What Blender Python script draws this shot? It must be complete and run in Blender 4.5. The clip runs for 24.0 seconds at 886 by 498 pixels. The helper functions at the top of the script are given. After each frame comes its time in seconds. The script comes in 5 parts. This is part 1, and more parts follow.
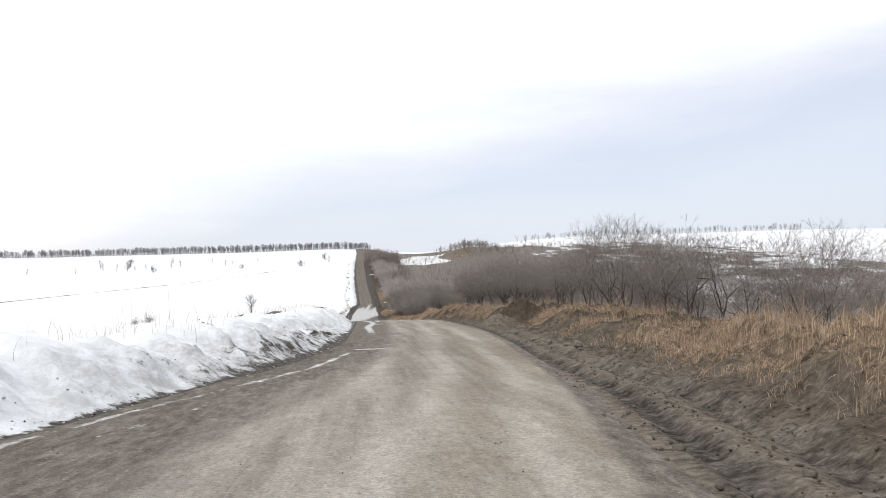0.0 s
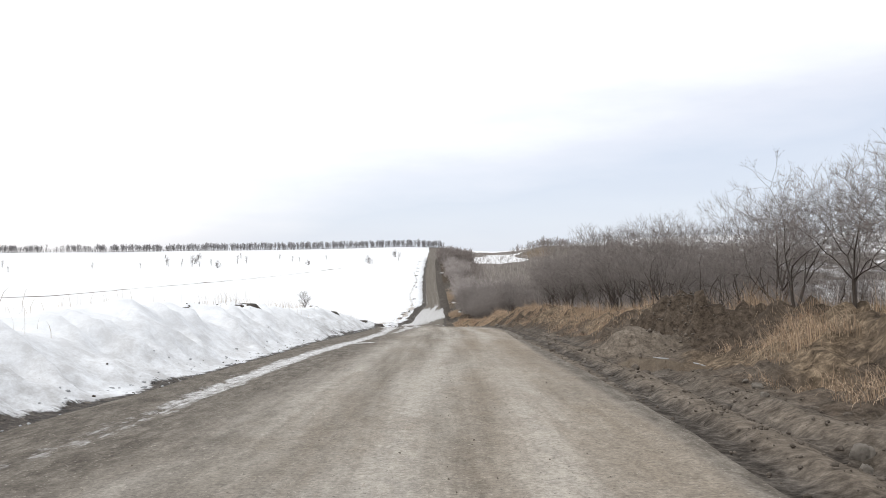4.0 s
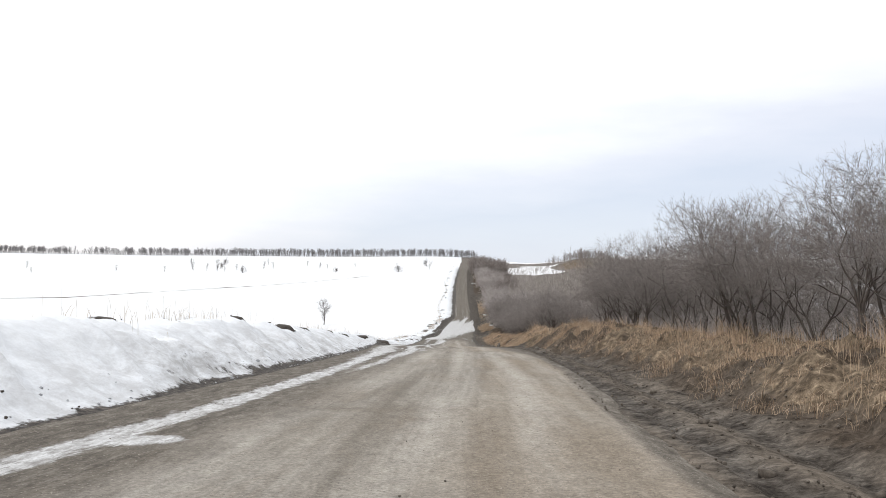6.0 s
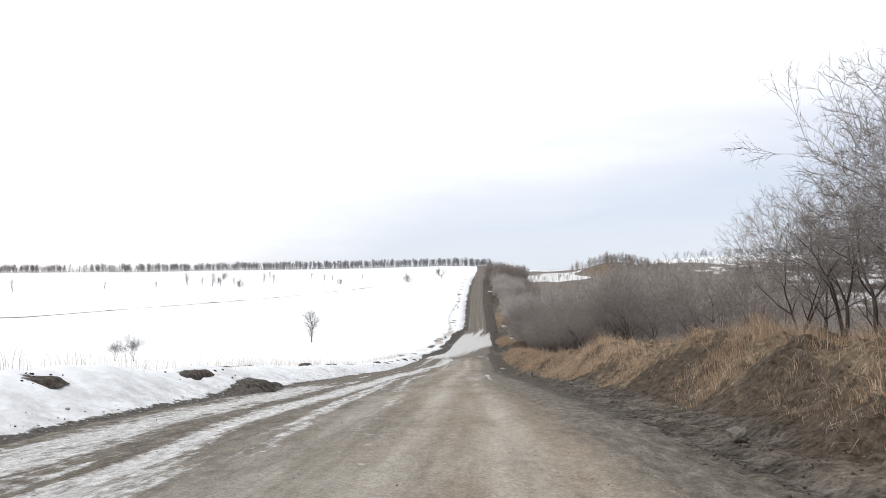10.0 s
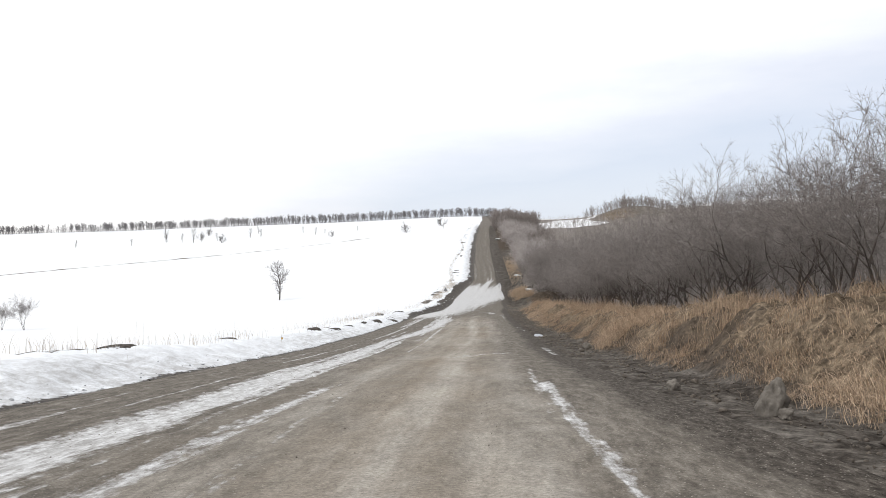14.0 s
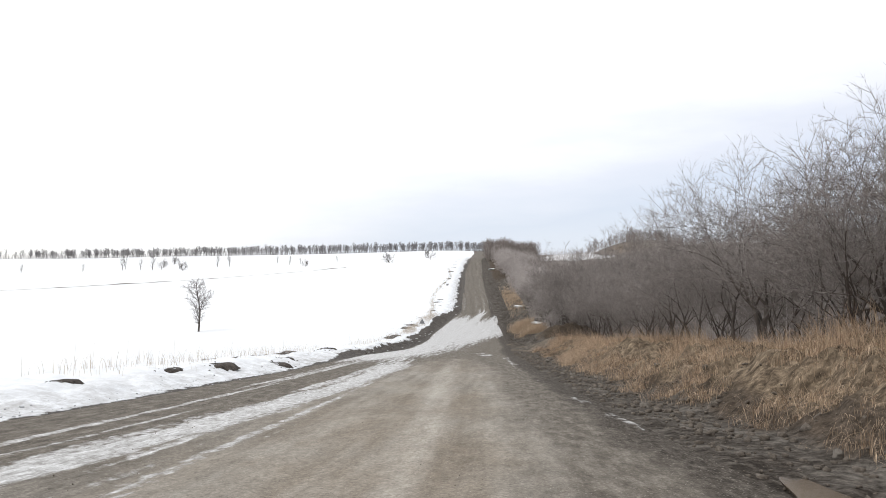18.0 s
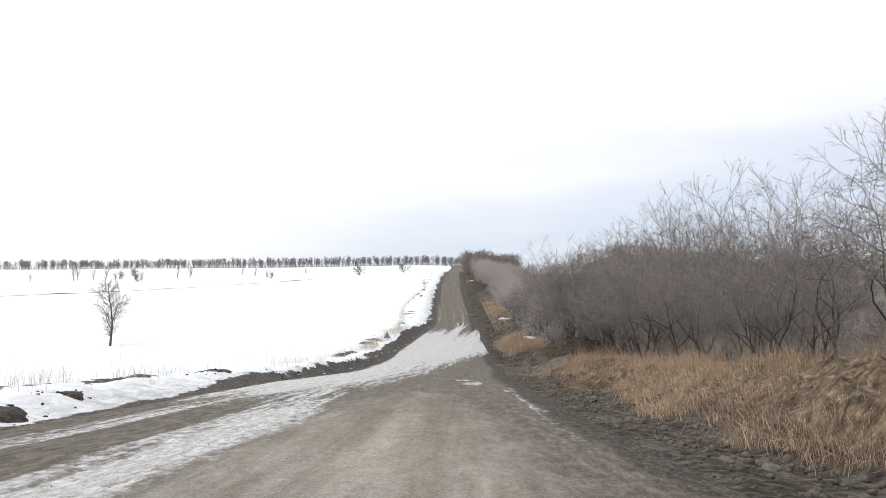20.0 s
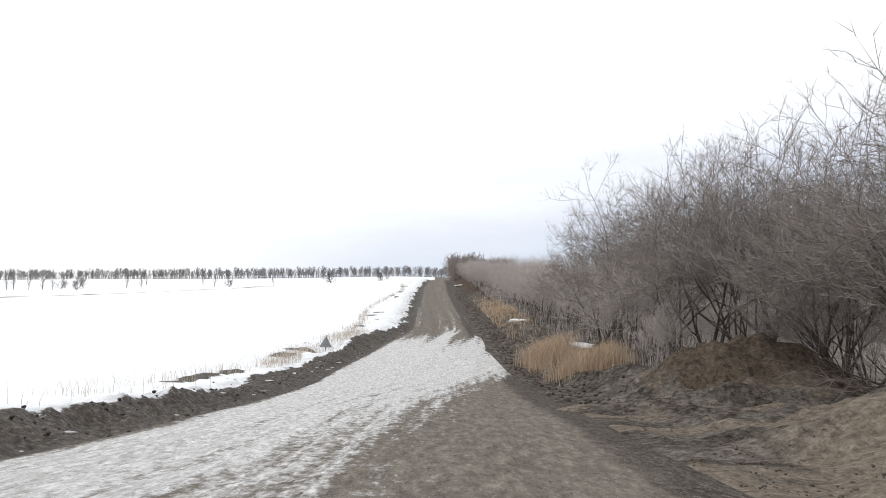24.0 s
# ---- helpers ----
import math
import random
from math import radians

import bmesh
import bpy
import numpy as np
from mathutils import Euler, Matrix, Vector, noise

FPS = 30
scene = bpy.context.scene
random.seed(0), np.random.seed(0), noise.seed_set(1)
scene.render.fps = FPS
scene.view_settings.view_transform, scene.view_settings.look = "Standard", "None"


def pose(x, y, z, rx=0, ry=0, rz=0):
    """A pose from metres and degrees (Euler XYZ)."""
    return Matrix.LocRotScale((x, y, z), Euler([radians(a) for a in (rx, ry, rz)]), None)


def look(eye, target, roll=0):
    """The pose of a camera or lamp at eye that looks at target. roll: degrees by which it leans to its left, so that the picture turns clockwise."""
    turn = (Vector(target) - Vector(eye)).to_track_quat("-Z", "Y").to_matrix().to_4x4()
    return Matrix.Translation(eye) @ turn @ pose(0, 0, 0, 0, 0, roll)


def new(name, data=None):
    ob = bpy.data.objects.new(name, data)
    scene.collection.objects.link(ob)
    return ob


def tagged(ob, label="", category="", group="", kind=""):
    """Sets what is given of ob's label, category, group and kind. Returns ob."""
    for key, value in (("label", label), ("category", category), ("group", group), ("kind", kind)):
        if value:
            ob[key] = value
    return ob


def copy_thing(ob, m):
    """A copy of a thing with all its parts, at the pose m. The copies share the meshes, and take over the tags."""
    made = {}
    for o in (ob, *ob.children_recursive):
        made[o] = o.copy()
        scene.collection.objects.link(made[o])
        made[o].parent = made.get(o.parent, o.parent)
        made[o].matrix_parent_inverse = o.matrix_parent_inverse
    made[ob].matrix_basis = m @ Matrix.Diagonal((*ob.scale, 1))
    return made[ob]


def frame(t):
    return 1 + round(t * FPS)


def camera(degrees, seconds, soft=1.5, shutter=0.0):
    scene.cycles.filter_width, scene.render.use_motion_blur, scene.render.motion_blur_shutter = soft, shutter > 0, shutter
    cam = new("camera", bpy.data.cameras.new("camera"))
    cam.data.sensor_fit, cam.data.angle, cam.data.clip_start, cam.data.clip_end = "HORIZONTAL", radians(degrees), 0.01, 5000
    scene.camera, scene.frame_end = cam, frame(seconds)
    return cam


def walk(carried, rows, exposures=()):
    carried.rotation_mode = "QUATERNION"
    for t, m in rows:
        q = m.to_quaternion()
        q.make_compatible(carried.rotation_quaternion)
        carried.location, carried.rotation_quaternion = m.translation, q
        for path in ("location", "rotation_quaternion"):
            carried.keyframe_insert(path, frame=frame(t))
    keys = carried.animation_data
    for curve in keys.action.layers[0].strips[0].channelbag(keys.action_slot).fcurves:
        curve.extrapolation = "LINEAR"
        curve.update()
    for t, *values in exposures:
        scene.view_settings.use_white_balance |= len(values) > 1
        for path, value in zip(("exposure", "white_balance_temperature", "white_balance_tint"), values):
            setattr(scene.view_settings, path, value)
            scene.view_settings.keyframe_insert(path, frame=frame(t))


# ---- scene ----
cam = camera(55.30, 24.0, soft=0.7)
# seconds, x, y, z, yaw, pitch, roll
ROWS = [
    (0, -0, -0, 1.6, -5.545, 0.998, 0.889),
    (0.5, 0.783, 4.527, 1.304, -6.487, 0.715, 0.833),
    (1, 1.567, 9.097, 1.011, -5.427, 1.339, 0.763),
    (1.5, 2.32, 13.802, 0.717, -4.992, 1.542, 0.325),
    (2, 2.947, 18.747, 0.414, -4.517, 1.178, 0.489),
    (2.5, 3.458, 23.763, 0.095, -2.582, 1.34, 0.976),
    (4.5, 4.87, 46.126, -0.732, 0.37, 1.117, -0.476),
    (5, 5.166, 52.031, -0.973, 1.189, 1.913, -1.256),
    (5.5, 5.42, 58.032, -1.223, 1.306, 2.306, -1.936),
    (6, 5.62, 64.072, -1.494, 1.993, 1.909, -1.191),
    (6.5, 5.8, 70.241, -1.802, 1.874, 1.885, -1.66),
    (7, 5.946, 76.412, -2.107, 1.858, 1.639, -0.806),
    (7.5, 6.145, 82.554, -2.423, 1.812, 0.492, -1.251),
    (8, 6.322, 88.508, -2.755, 1.321, 2.511, -0.91),
    (8.5, 6.399, 94.41, -3.092, 0.447, 2.155, 0.409),
    (9, 6.396, 100.392, -3.45, 2.523, 1.998, 0.72),
    (9.5, 6.41, 106.388, -3.821, 3.255, 2.868, 0.144),
    (11.5, 5.878, 131.042, -5.427, 2.399, 1.9, 0.404),
    (12, 5.733, 137.22, -5.894, 2.023, 1.047, 1.055),
    (12.5, 5.582, 143.222, -6.358, 2.154, 0.59, 0.289),
    (13, 5.407, 149.293, -6.81, 2.438, 1.849, 0.852),
    (13.5, 5.264, 155.212, -7.286, 2.575, 1.125, -0.175),
    (14, 5.053, 161.213, -7.758, 3.521, -0.058, 1.428),
    (14.5, 4.93, 167.162, -8.224, 1.974, 1.372, 0.279),
    (15, 4.861, 173.113, -8.71, 1.326, 1.456, 1.765),
    (15.5, 4.811, 179.089, -9.224, 0.712, 1.35, 1.853),
    (16, 4.764, 185.171, -9.774, 1.377, 1.442, 0.679),
    (16.5, 4.664, 191.325, -10.325, 2.641, 0.751, 0.246),
    (17, 4.576, 197.956, -10.838, 3.351, 2.733, -0.112),
    (17.5, 4.497, 204.674, -11.311, 2.064, 1.807, -0.846),
    (18, 4.384, 211.374, -11.802, 2.94, 2.742, 0.211),
    (18.5, 4.247, 218.098, -12.27, 1.847, 3.691, -0.728),
    (20.5, 3.674, 244.704, -13.79, 1.256, 4.246, -0.21),
    (21, 3.517, 251.003, -14.158, 1.699, 4.646, 0.219),
    (21.5, 3.347, 257.029, -14.495, 1.386, 3.662, 0.309),
    (22, 3.182, 263.106, -14.789, 1.219, 4.167, -0.091),
    (22.5, 3.05, 269.031, -15.073, 1.494, 4.653, -0.205),
    (23, 2.942, 274.892, -15.339, 1.521, 5.257, -0.381),
    (23.5, 2.941, 280.53, -15.61, 1.329, 5.46, -0.302),
    (24, 2.982, 286.32, -15.874, 0.22, 5.28, -0.44),
]
walk(cam, [(t, pose(x, y, z, 90 + pitch, roll, yaw)) for t, x, y, z, yaw, pitch, roll in ROWS])

# ---- light: bright overcast spring day, veiled sun high on the left ----
scene.view_settings.exposure = 0.0
world = bpy.data.worlds.new("overcast_sky")
scene.world = world
world.use_nodes = True
wn, wl = world.node_tree.nodes, world.node_tree.links
wn.clear()


def wnode(kind, **values):
    n = wn.new(kind)
    for k, v in values.items():
        n.inputs[k].default_value = v
    return n


w_out = wn.new("ShaderNodeOutputWorld")
w_bg = wnode("ShaderNodeBackground", Strength=1.0)
w_tc = wn.new("ShaderNodeTexCoord")
w_sep = wn.new("ShaderNodeSeparateXYZ")
wl.new(w_tc.outputs["Generated"], w_sep.inputs[0])
w_sky = wn.new("ShaderNodeTexSky")
w_sky.sky_type, w_sky.sun_disc = "NISHITA", False
w_sky.sun_elevation, w_sky.sun_rotation = radians(42), radians(-50)
w_noise = wnode("ShaderNodeTexNoise", Scale=2.6, Detail=6.0, Roughness=0.55)
w_map = wn.new("ShaderNodeMapping")
w_map.inputs["Scale"].default_value = (1.0, 1.0, 4.2)
wl.new(w_tc.outputs["Generated"], w_map.inputs[0])
wl.new(w_map.outputs[0], w_noise.inputs["Vector"])
# height of the cloud edge: lower in the west, higher in the east
w_tilt = wn.new("ShaderNodeMath"); w_tilt.operation = "MULTIPLY_ADD"
w_tilt.inputs[1].default_value, w_tilt.inputs[2].default_value = -0.20, 0.0
wl.new(w_sep.outputs[0], w_tilt.inputs[0])
w_add = wn.new("ShaderNodeMath"); w_add.operation = "ADD"
wl.new(w_sep.outputs[2], w_add.inputs[0]); wl.new(w_tilt.outputs[0], w_add.inputs[1])
w_wob = wn.new("ShaderNodeMath"); w_wob.operation = "MULTIPLY_ADD"
w_wob.inputs[1].default_value, w_wob.inputs[2].default_value = 0.20, -0.10
wl.new(w_noise.outputs[0], w_wob.inputs[0])
w_sum = wn.new("ShaderNodeMath"); w_sum.operation = "ADD"
wl.new(w_add.outputs[0], w_sum.inputs[0]); wl.new(w_wob.outputs[0], w_sum.inputs[1])
w_ramp = wn.new("ShaderNodeValToRGB")
els = w_ramp.color_ramp.elements
els[0].position, els[0].color = 0.0, (0.68, 0.73, 0.83, 1)
els[1].position, els[1].color = 0.19, (1.02, 1.02, 1.02, 1)
e = els.new(0.05); e.color = (0.64, 0.692, 0.805, 1)
e = els.new(0.11); e.color = (0.765, 0.785, 0.868, 1)
wl.new(w_sum.outputs[0], w_ramp.inputs[0])
# a little of the clear sky's own tint behind the veil
w_mix = wn.new("ShaderNodeMix"); w_mix.data_type = "RGBA"; w_mix.blend_type = "ADD"
w_mix.inputs[0].default_value = 0.02
wl.new(w_ramp.outputs[0], w_mix.inputs[6]); wl.new(w_sky.outputs[0], w_mix.inputs[7])
wl.new(w_mix.outputs[2], w_bg.inputs[0]); wl.new(w_bg.outputs[0], w_out.inputs[0])

sun_data = bpy.data.lights.new("sun", "SUN")
sun_data.energy, sun_data.angle, sun_data.color = 1.0, radians(25), (1.0, 0.96, 0.90)
sun = new("sun", sun_data)
sun.matrix_world = look((0, 0, 50), (30, 25, 0))


# ---- noise and terrain ----
def smooth(a, b, v):
    t = np.clip((v - a) / (b - a), 0, 1)
    return t * t * (3 - 2 * t)


def lattice(i, j, seed):
    h = (i * 374761393 + j * 668265263 + seed * 974634721) & 0xFFFFFFFF
    h = ((h ^ (h >> 13)) * 1274126177) & 0xFFFFFFFF
    return ((h ^ (h >> 16)) & 0xFFFF) / 65535.0


def vnoise(x, y, seed=0):
    """Smooth noise of 0 to 1."""
    x, y = np.asarray(x, float), np.asarray(y, float)
    i, j = np.floor(x).astype(np.int64), np.floor(y).astype(np.int64)
    u, v = x - i, y - j
    u, v = u * u * (3 - 2 * u), v * v * (3 - 2 * v)
    a, b = lattice(i, j, seed), lattice(i + 1, j, seed)
    c, d = lattice(i, j + 1, seed), lattice(i + 1, j + 1, seed)
    return (a + (b - a) * u) * (1 - v) + (c + (d - c) * u) * v


def fbm(x, y, seed=0, octaves=4, gain=0.5):
    total, amp, norm = 0.0, 1.0, 0.0
    for o in range(octaves):
        total = total + amp * vnoise(x * 2 ** o, y * 2 ** o, seed + 17 * o)
        norm += amp
        amp *= gain
    return total / norm


YS = np.arange(-220.0, 1500.0, 2.0)


def line(ys, vs, width=9):
    """A smooth line through a few knots."""
    v = np.interp(YS, ys, vs)
    k = np.hanning(width + 2)[1:-1]
    pad = np.pad(v, width // 2, mode="edge")
    v = np.convolve(pad, k / k.sum(), mode="valid")
    return lambda y: np.interp(y, YS, v)


road_z = line([-220, -40, 0, 25, 50, 76, 106, 131, 155, 180, 205, 230, 255, 275, 286, 303, 323, 336, 352, 400, 500, 590, 640, 720, 860, 1500],
              [4, 1.6, 0, -1.55, -2.5, -3.75, -5.45, -7.05, -8.9, -10.9, -12.95, -14.6, -16.0, -16.95, -17.5, -18.25, -18.85, -18.8, -18.0, -14.2, -6.2, 0.9, 3.5, 7.5, 17, 12])
road_left = line([-220, -20, 0, 12, 21, 30, 42, 60, 95, 118, 132, 152, 186, 214, 236, 282, 300, 340, 360, 375, 480, 590, 1500],
                 [-12, -7.5, -6, -4.9, -3.7, -2.0, -0.7, -0.5, -0.4, -0.9, -2.2, -3.0, -4.5, -5.0, -5.4, -5.9, -4.2, -3.8, -2.2, -0.4, -2.6, -3.2, -3.2], 5)
road_right = line([-220, 0, 7, 18, 37, 52, 73, 95, 135, 165, 192, 230, 290, 310, 330, 356, 375, 480, 590, 1500],
                  [-4, 1.8, 3.0, 4.9, 6.7, 7.6, 8.3, 9.3, 9.6, 8.8, 7.7, 7.3, 6.6, 7.2, 7.0, 6.3, 6.2, 4.2, 3.4, 3.4], 5)
bank_height = line([-220, 0, 20, 50, 76, 110, 140, 150, 170, 200, 240, 290, 330, 380, 1500],
                   [1.2, 1.2, 1.1, 1.1, 1.35, 1.3, 0.9, 0.7, 0.85, 0.55, 0.45, 0.4, 0.45, 0.5, 0.4])
berm_height = line([-220, 0, 20, 40, 60, 80, 110, 140, 160, 190, 220, 260, 290, 305, 312, 330, 350, 380, 1500],
                   [0.7, 0.8, 0.85, 0.8, 1.2, 1.1, 1.2, 1.9, 2.0, 1.5, 1.4, 1.2, 1.0, 0.3, 0.3, 1.2, 1.0, 0.9, 0.8])

berm_foot = line([-220, 50, 57, 68, 73, 1500], [1.6, 1.6, 3.9, 3.9, 1.8, 1.6], 3)

TX = [-900, -300, -100, -20, 20, 60, 110, 250, 500, 900]
TY = [-200, 0, 150, 290, 356, 480, 620, 720, 860, 1100, 1700]
TZ = [[8, 5, 3, 2, 2, -2, -4, -4, 0, 4],
      [-10, -9, -6, -3, -1, -7, -9, -6, 2, 8],
      [-14, -14, -13, -10.5, -9, -15, -17, -10, 2, 10],
      [-18, -20, -20, -18.8, -18, -22, -20, -8, 6, 14],
      [-17, -20, -20, -19.2, -18.5, -22, -17, -3, 10, 16],
      [-9, -12, -11, -8.5, -8, -10, -8, 4, 15, 20],
      [-2, -6, -1.5, 2.5, 3, 4, 6, 12, 22, 22],
      [3, 0.5, 4.5, 7.5, 8, 9, 14, 18, 27, 24],
      [13, 14.5, 17, 19, 17, 12, 20, 28, 33, 26],
      [14, 15, 18, 19, 9, 4, 20, 34, 36, 26],
      [10, 10, 10, 10, 0, -5, 10, 30, 30, 20]]
RX, RY = np.arange(-900.0, 901, 10), np.arange(-200.0, 1701, 10)
rows_z = np.array([np.interp(RX, TX, r) for r in TZ])
raster = np.array([np.interp(RY, TY, rows_z[:, i]) for i in range(len(RX))]).T
kern = np.hanning(9)[1:-1]
kern /= kern.sum()
for axis in (0, 1):
    raster = np.apply_along_axis(lambda a: np.convolve(np.pad(a, 3, mode="edge"), kern, mode="valid"), axis, raster)


def land(x, y):
    """The broad lie of the land."""
    fx, fy = np.clip((x + 900) / 10, 0, len(RX) - 1.001), np.clip((y + 200) / 10, 0, len(RY) - 1.001)
    i, j = fx.astype(int), fy.astype(int)
    u, v = fx - i, fy - j
    return (raster[j, i] * (1 - u) + raster[j, i + 1] * u) * (1 - v) + (raster[j + 1, i] * (1 - u) + raster[j + 1, i + 1] * u) * v


# single mounds and hollows: x, y, half widths, height
MOUNDS = [(13.6, 71.0, 2.2, 3.0, 0.30), (11.3, 68.8, 1.2, 0.9, 0.85), (12.8, 76, 2.0, 2.5, 0.15), (10.9, 64.0, 1.5, 3.2, -0.30), (7.9, 219.5, 0.5, 2.4, -0.18),
          (-4.2, 146, 1.8, 3.2, 0.55), (14.2, 320.0, 3.6, 2.2, 1.45), (18.5, 319, 3.2, 2.2, 1.1), (11.2, 302.4, 2.6, 1.3, 0.75),
          (13.4, 300, 2.4, 1.8, 0.7), (16.0, 307.5, 3.4, 1.8, 1.1), (13.2, 314.6, 6.0, 0.8, 0.45), (-6.3, 351.5, 1.8, 3.0, -0.45), (6.4, 12.5, 1.0, 1.6, -0.35), (13, 123, 2.0, 2.5, 0.5), (12.5, 157, 2.0, 4.0, 0.35), (86, 668, 20, 30, 6.0)]


def height(x, y):
    """Height of the ground, banks included."""
    x, y = np.asarray(x, float), np.asarray(y, float)
    far = smooth(640, 800, y)
    rz = road_z(y)
    wide = land(x, y)
    dl, dr = road_left(y) - x, x - road_right(y)
    hl = bank_height(y) * (0.75 + 0.5 * fbm(x * 0.12 + 9, y * 0.16, 3, 3))
    left = rz + hl * smooth(0.2, 3.4, dl) + 0.25 * (fbm(x * 0.8, y * 0.7, 5, 3) - 0.5) * smooth(0.2, 2.0, dl)
    left = left + (wide - left) * smooth(5.0, 26.0, dl)
    hr = berm_height(y) * (0.7 + 0.6 * fbm(x * 0.15, y * 0.13 + 4, 8, 3))
    right = rz + 0.03 - 0.10 * smooth(0.3, 1.8, dr) + hr * smooth(berm_foot(y), berm_foot(y) + 3.6, dr) + 0.5 * (fbm(x * 0.5, y * 0.5, 11, 4) - 0.5) * smooth(0.8, 3.0, dr)
    right = right - 2.2 * smooth(8, 16, dr)
    right = right + (wide - right) * smooth(9.0, 40.0, dr)
    z = np.where(dl > 0, left, np.where(dr > 0, right, rz))
    z = z + (wide - z) * far
    for mx, my, rx, ry, mh in MOUNDS:
        z = z + mh * np.exp(-(((x - mx) / rx) ** 2 + ((y - my) / ry) ** 2) ** 1.3)
    return z


# soil heaps on the bank: x, y, size, height
piles = [(-1.9, 45.6, 0.38, 0.22), (-5.4, 30, 0.4, 0.2), (-4.4, 71.3, 0.8, 0.3), (-4.1, 74.8, 0.7, 0.3), (-3.8, 77, 0.8, 0.35), (-5.2, 83, 0.9, 0.35), (-5.7, 89.4, 0.8, 0.35), (-4.7, 92.8, 0.9, 0.3), (-4.0, 98, 0.6, 0.25), (-3.8, 105.2, 1.1, 0.4), (-4.2, 112, 0.8, 0.3),
         (-5.2, 126, 1.0, 0.4), (-4.9, 133, 0.7, 0.3), (-4.8, 143.4, 1.1, 0.5), (-2.9, 145.5, 1.1, 0.45), (-3.4, 150, 0.7, 0.35), (-7.4, 160, 1.1, 0.4), (-7.8, 170.8, 1.0, 0.4), (-7.6, 176, 0.8, 0.3), (-8.4, 190, 1.0, 0.3), (-8.9, 204, 0.8, 0.3),
         (-8.5, 223, 0.8, 0.35), (-8.0, 228.5, 1.0, 0.35), (-8.2, 236, 0.6, 0.3), (-8.3, 245, 0.7, 0.4), (-7.9, 249.7, 1.0, 0.4), (-7.1, 257.5, 1.2, 0.45), (-7.9, 263, 0.9, 0.4), (-9.0, 281.7, 1.3, 0.35)]



def heap_mask(X, Y):
    return sum(np.exp(-(((X - px) / (0.42 * s)) ** 2 + ((Y - py) / (0.95 * s)) ** 2)) for px, py, s, h in piles)


def bank_relief(X, Y):
    """Lumps, ridges and heaps of the bank on the left."""
    D = road_left(Y) - X
    lumps = smooth(0.52, 0.75, fbm(X * 1.3, Y * 1.1, 41, 3)) * smooth(0.2, 1.0, D) * smooth(5.5, 2.5, D)
    near_road = smooth(0.1, 0.8, D) * smooth(8, 4, D)
    scoop = np.abs(fbm(X * 0.35 + 0.22 * Y, Y * 0.30, 49, 4, 0.55) - 0.5)
    lumps = 0.5 * lumps + 1.5 * smooth(0.16, 0.0, scoop) * smooth(0.5, 1.6, D) * smooth(7.5, 4.5, D) - 0.25
    Z = (0.06 + 0.14 * smooth(130, 60, Y)) * lumps + (0.09 + 0.08 * smooth(130, 60, Y)) * (fbm(X * 1.7, Y * 1.4, 43, 3) - 0.5) * near_road + 0.05 * (fbm(X * 6, Y * 5, 44, 2) - 0.5) * near_road
    ridge_here, hill_here = smooth(262, 284, Y) * smooth(372, 360, Y), smooth(360, 376, Y)
    ridge_x = 1.5 + 0.7 * np.sin(Y * 0.11) + 0.5 * (fbm(Y * 0.2, Y * 0, 56, 3) - 0.5)
    crag = fbm(X * 1.1, Y * 0.8, 57, 5, 0.65) - 0.5
    Z = Z + ridge_here * ((0.20 + 0.25 * fbm(Y * 0.15, Y * 0 + 2, 58, 3)) * np.exp(-((D - ridge_x) / 0.7) ** 2) + 0.5 * crag * smooth(0.1, 0.7, D) * smooth(4.2, 2.6, D))
    Z = Z + hill_here * 0.65 * crag * smooth(0.0, 0.6, D) * smooth(3.2, 1.6, D)
    return Z + 0.07 * heap_mask(X, Y) * (0.4 + 1.6 * fbm(X * 1.6, Y * 1.6, 59, 4, 0.65))


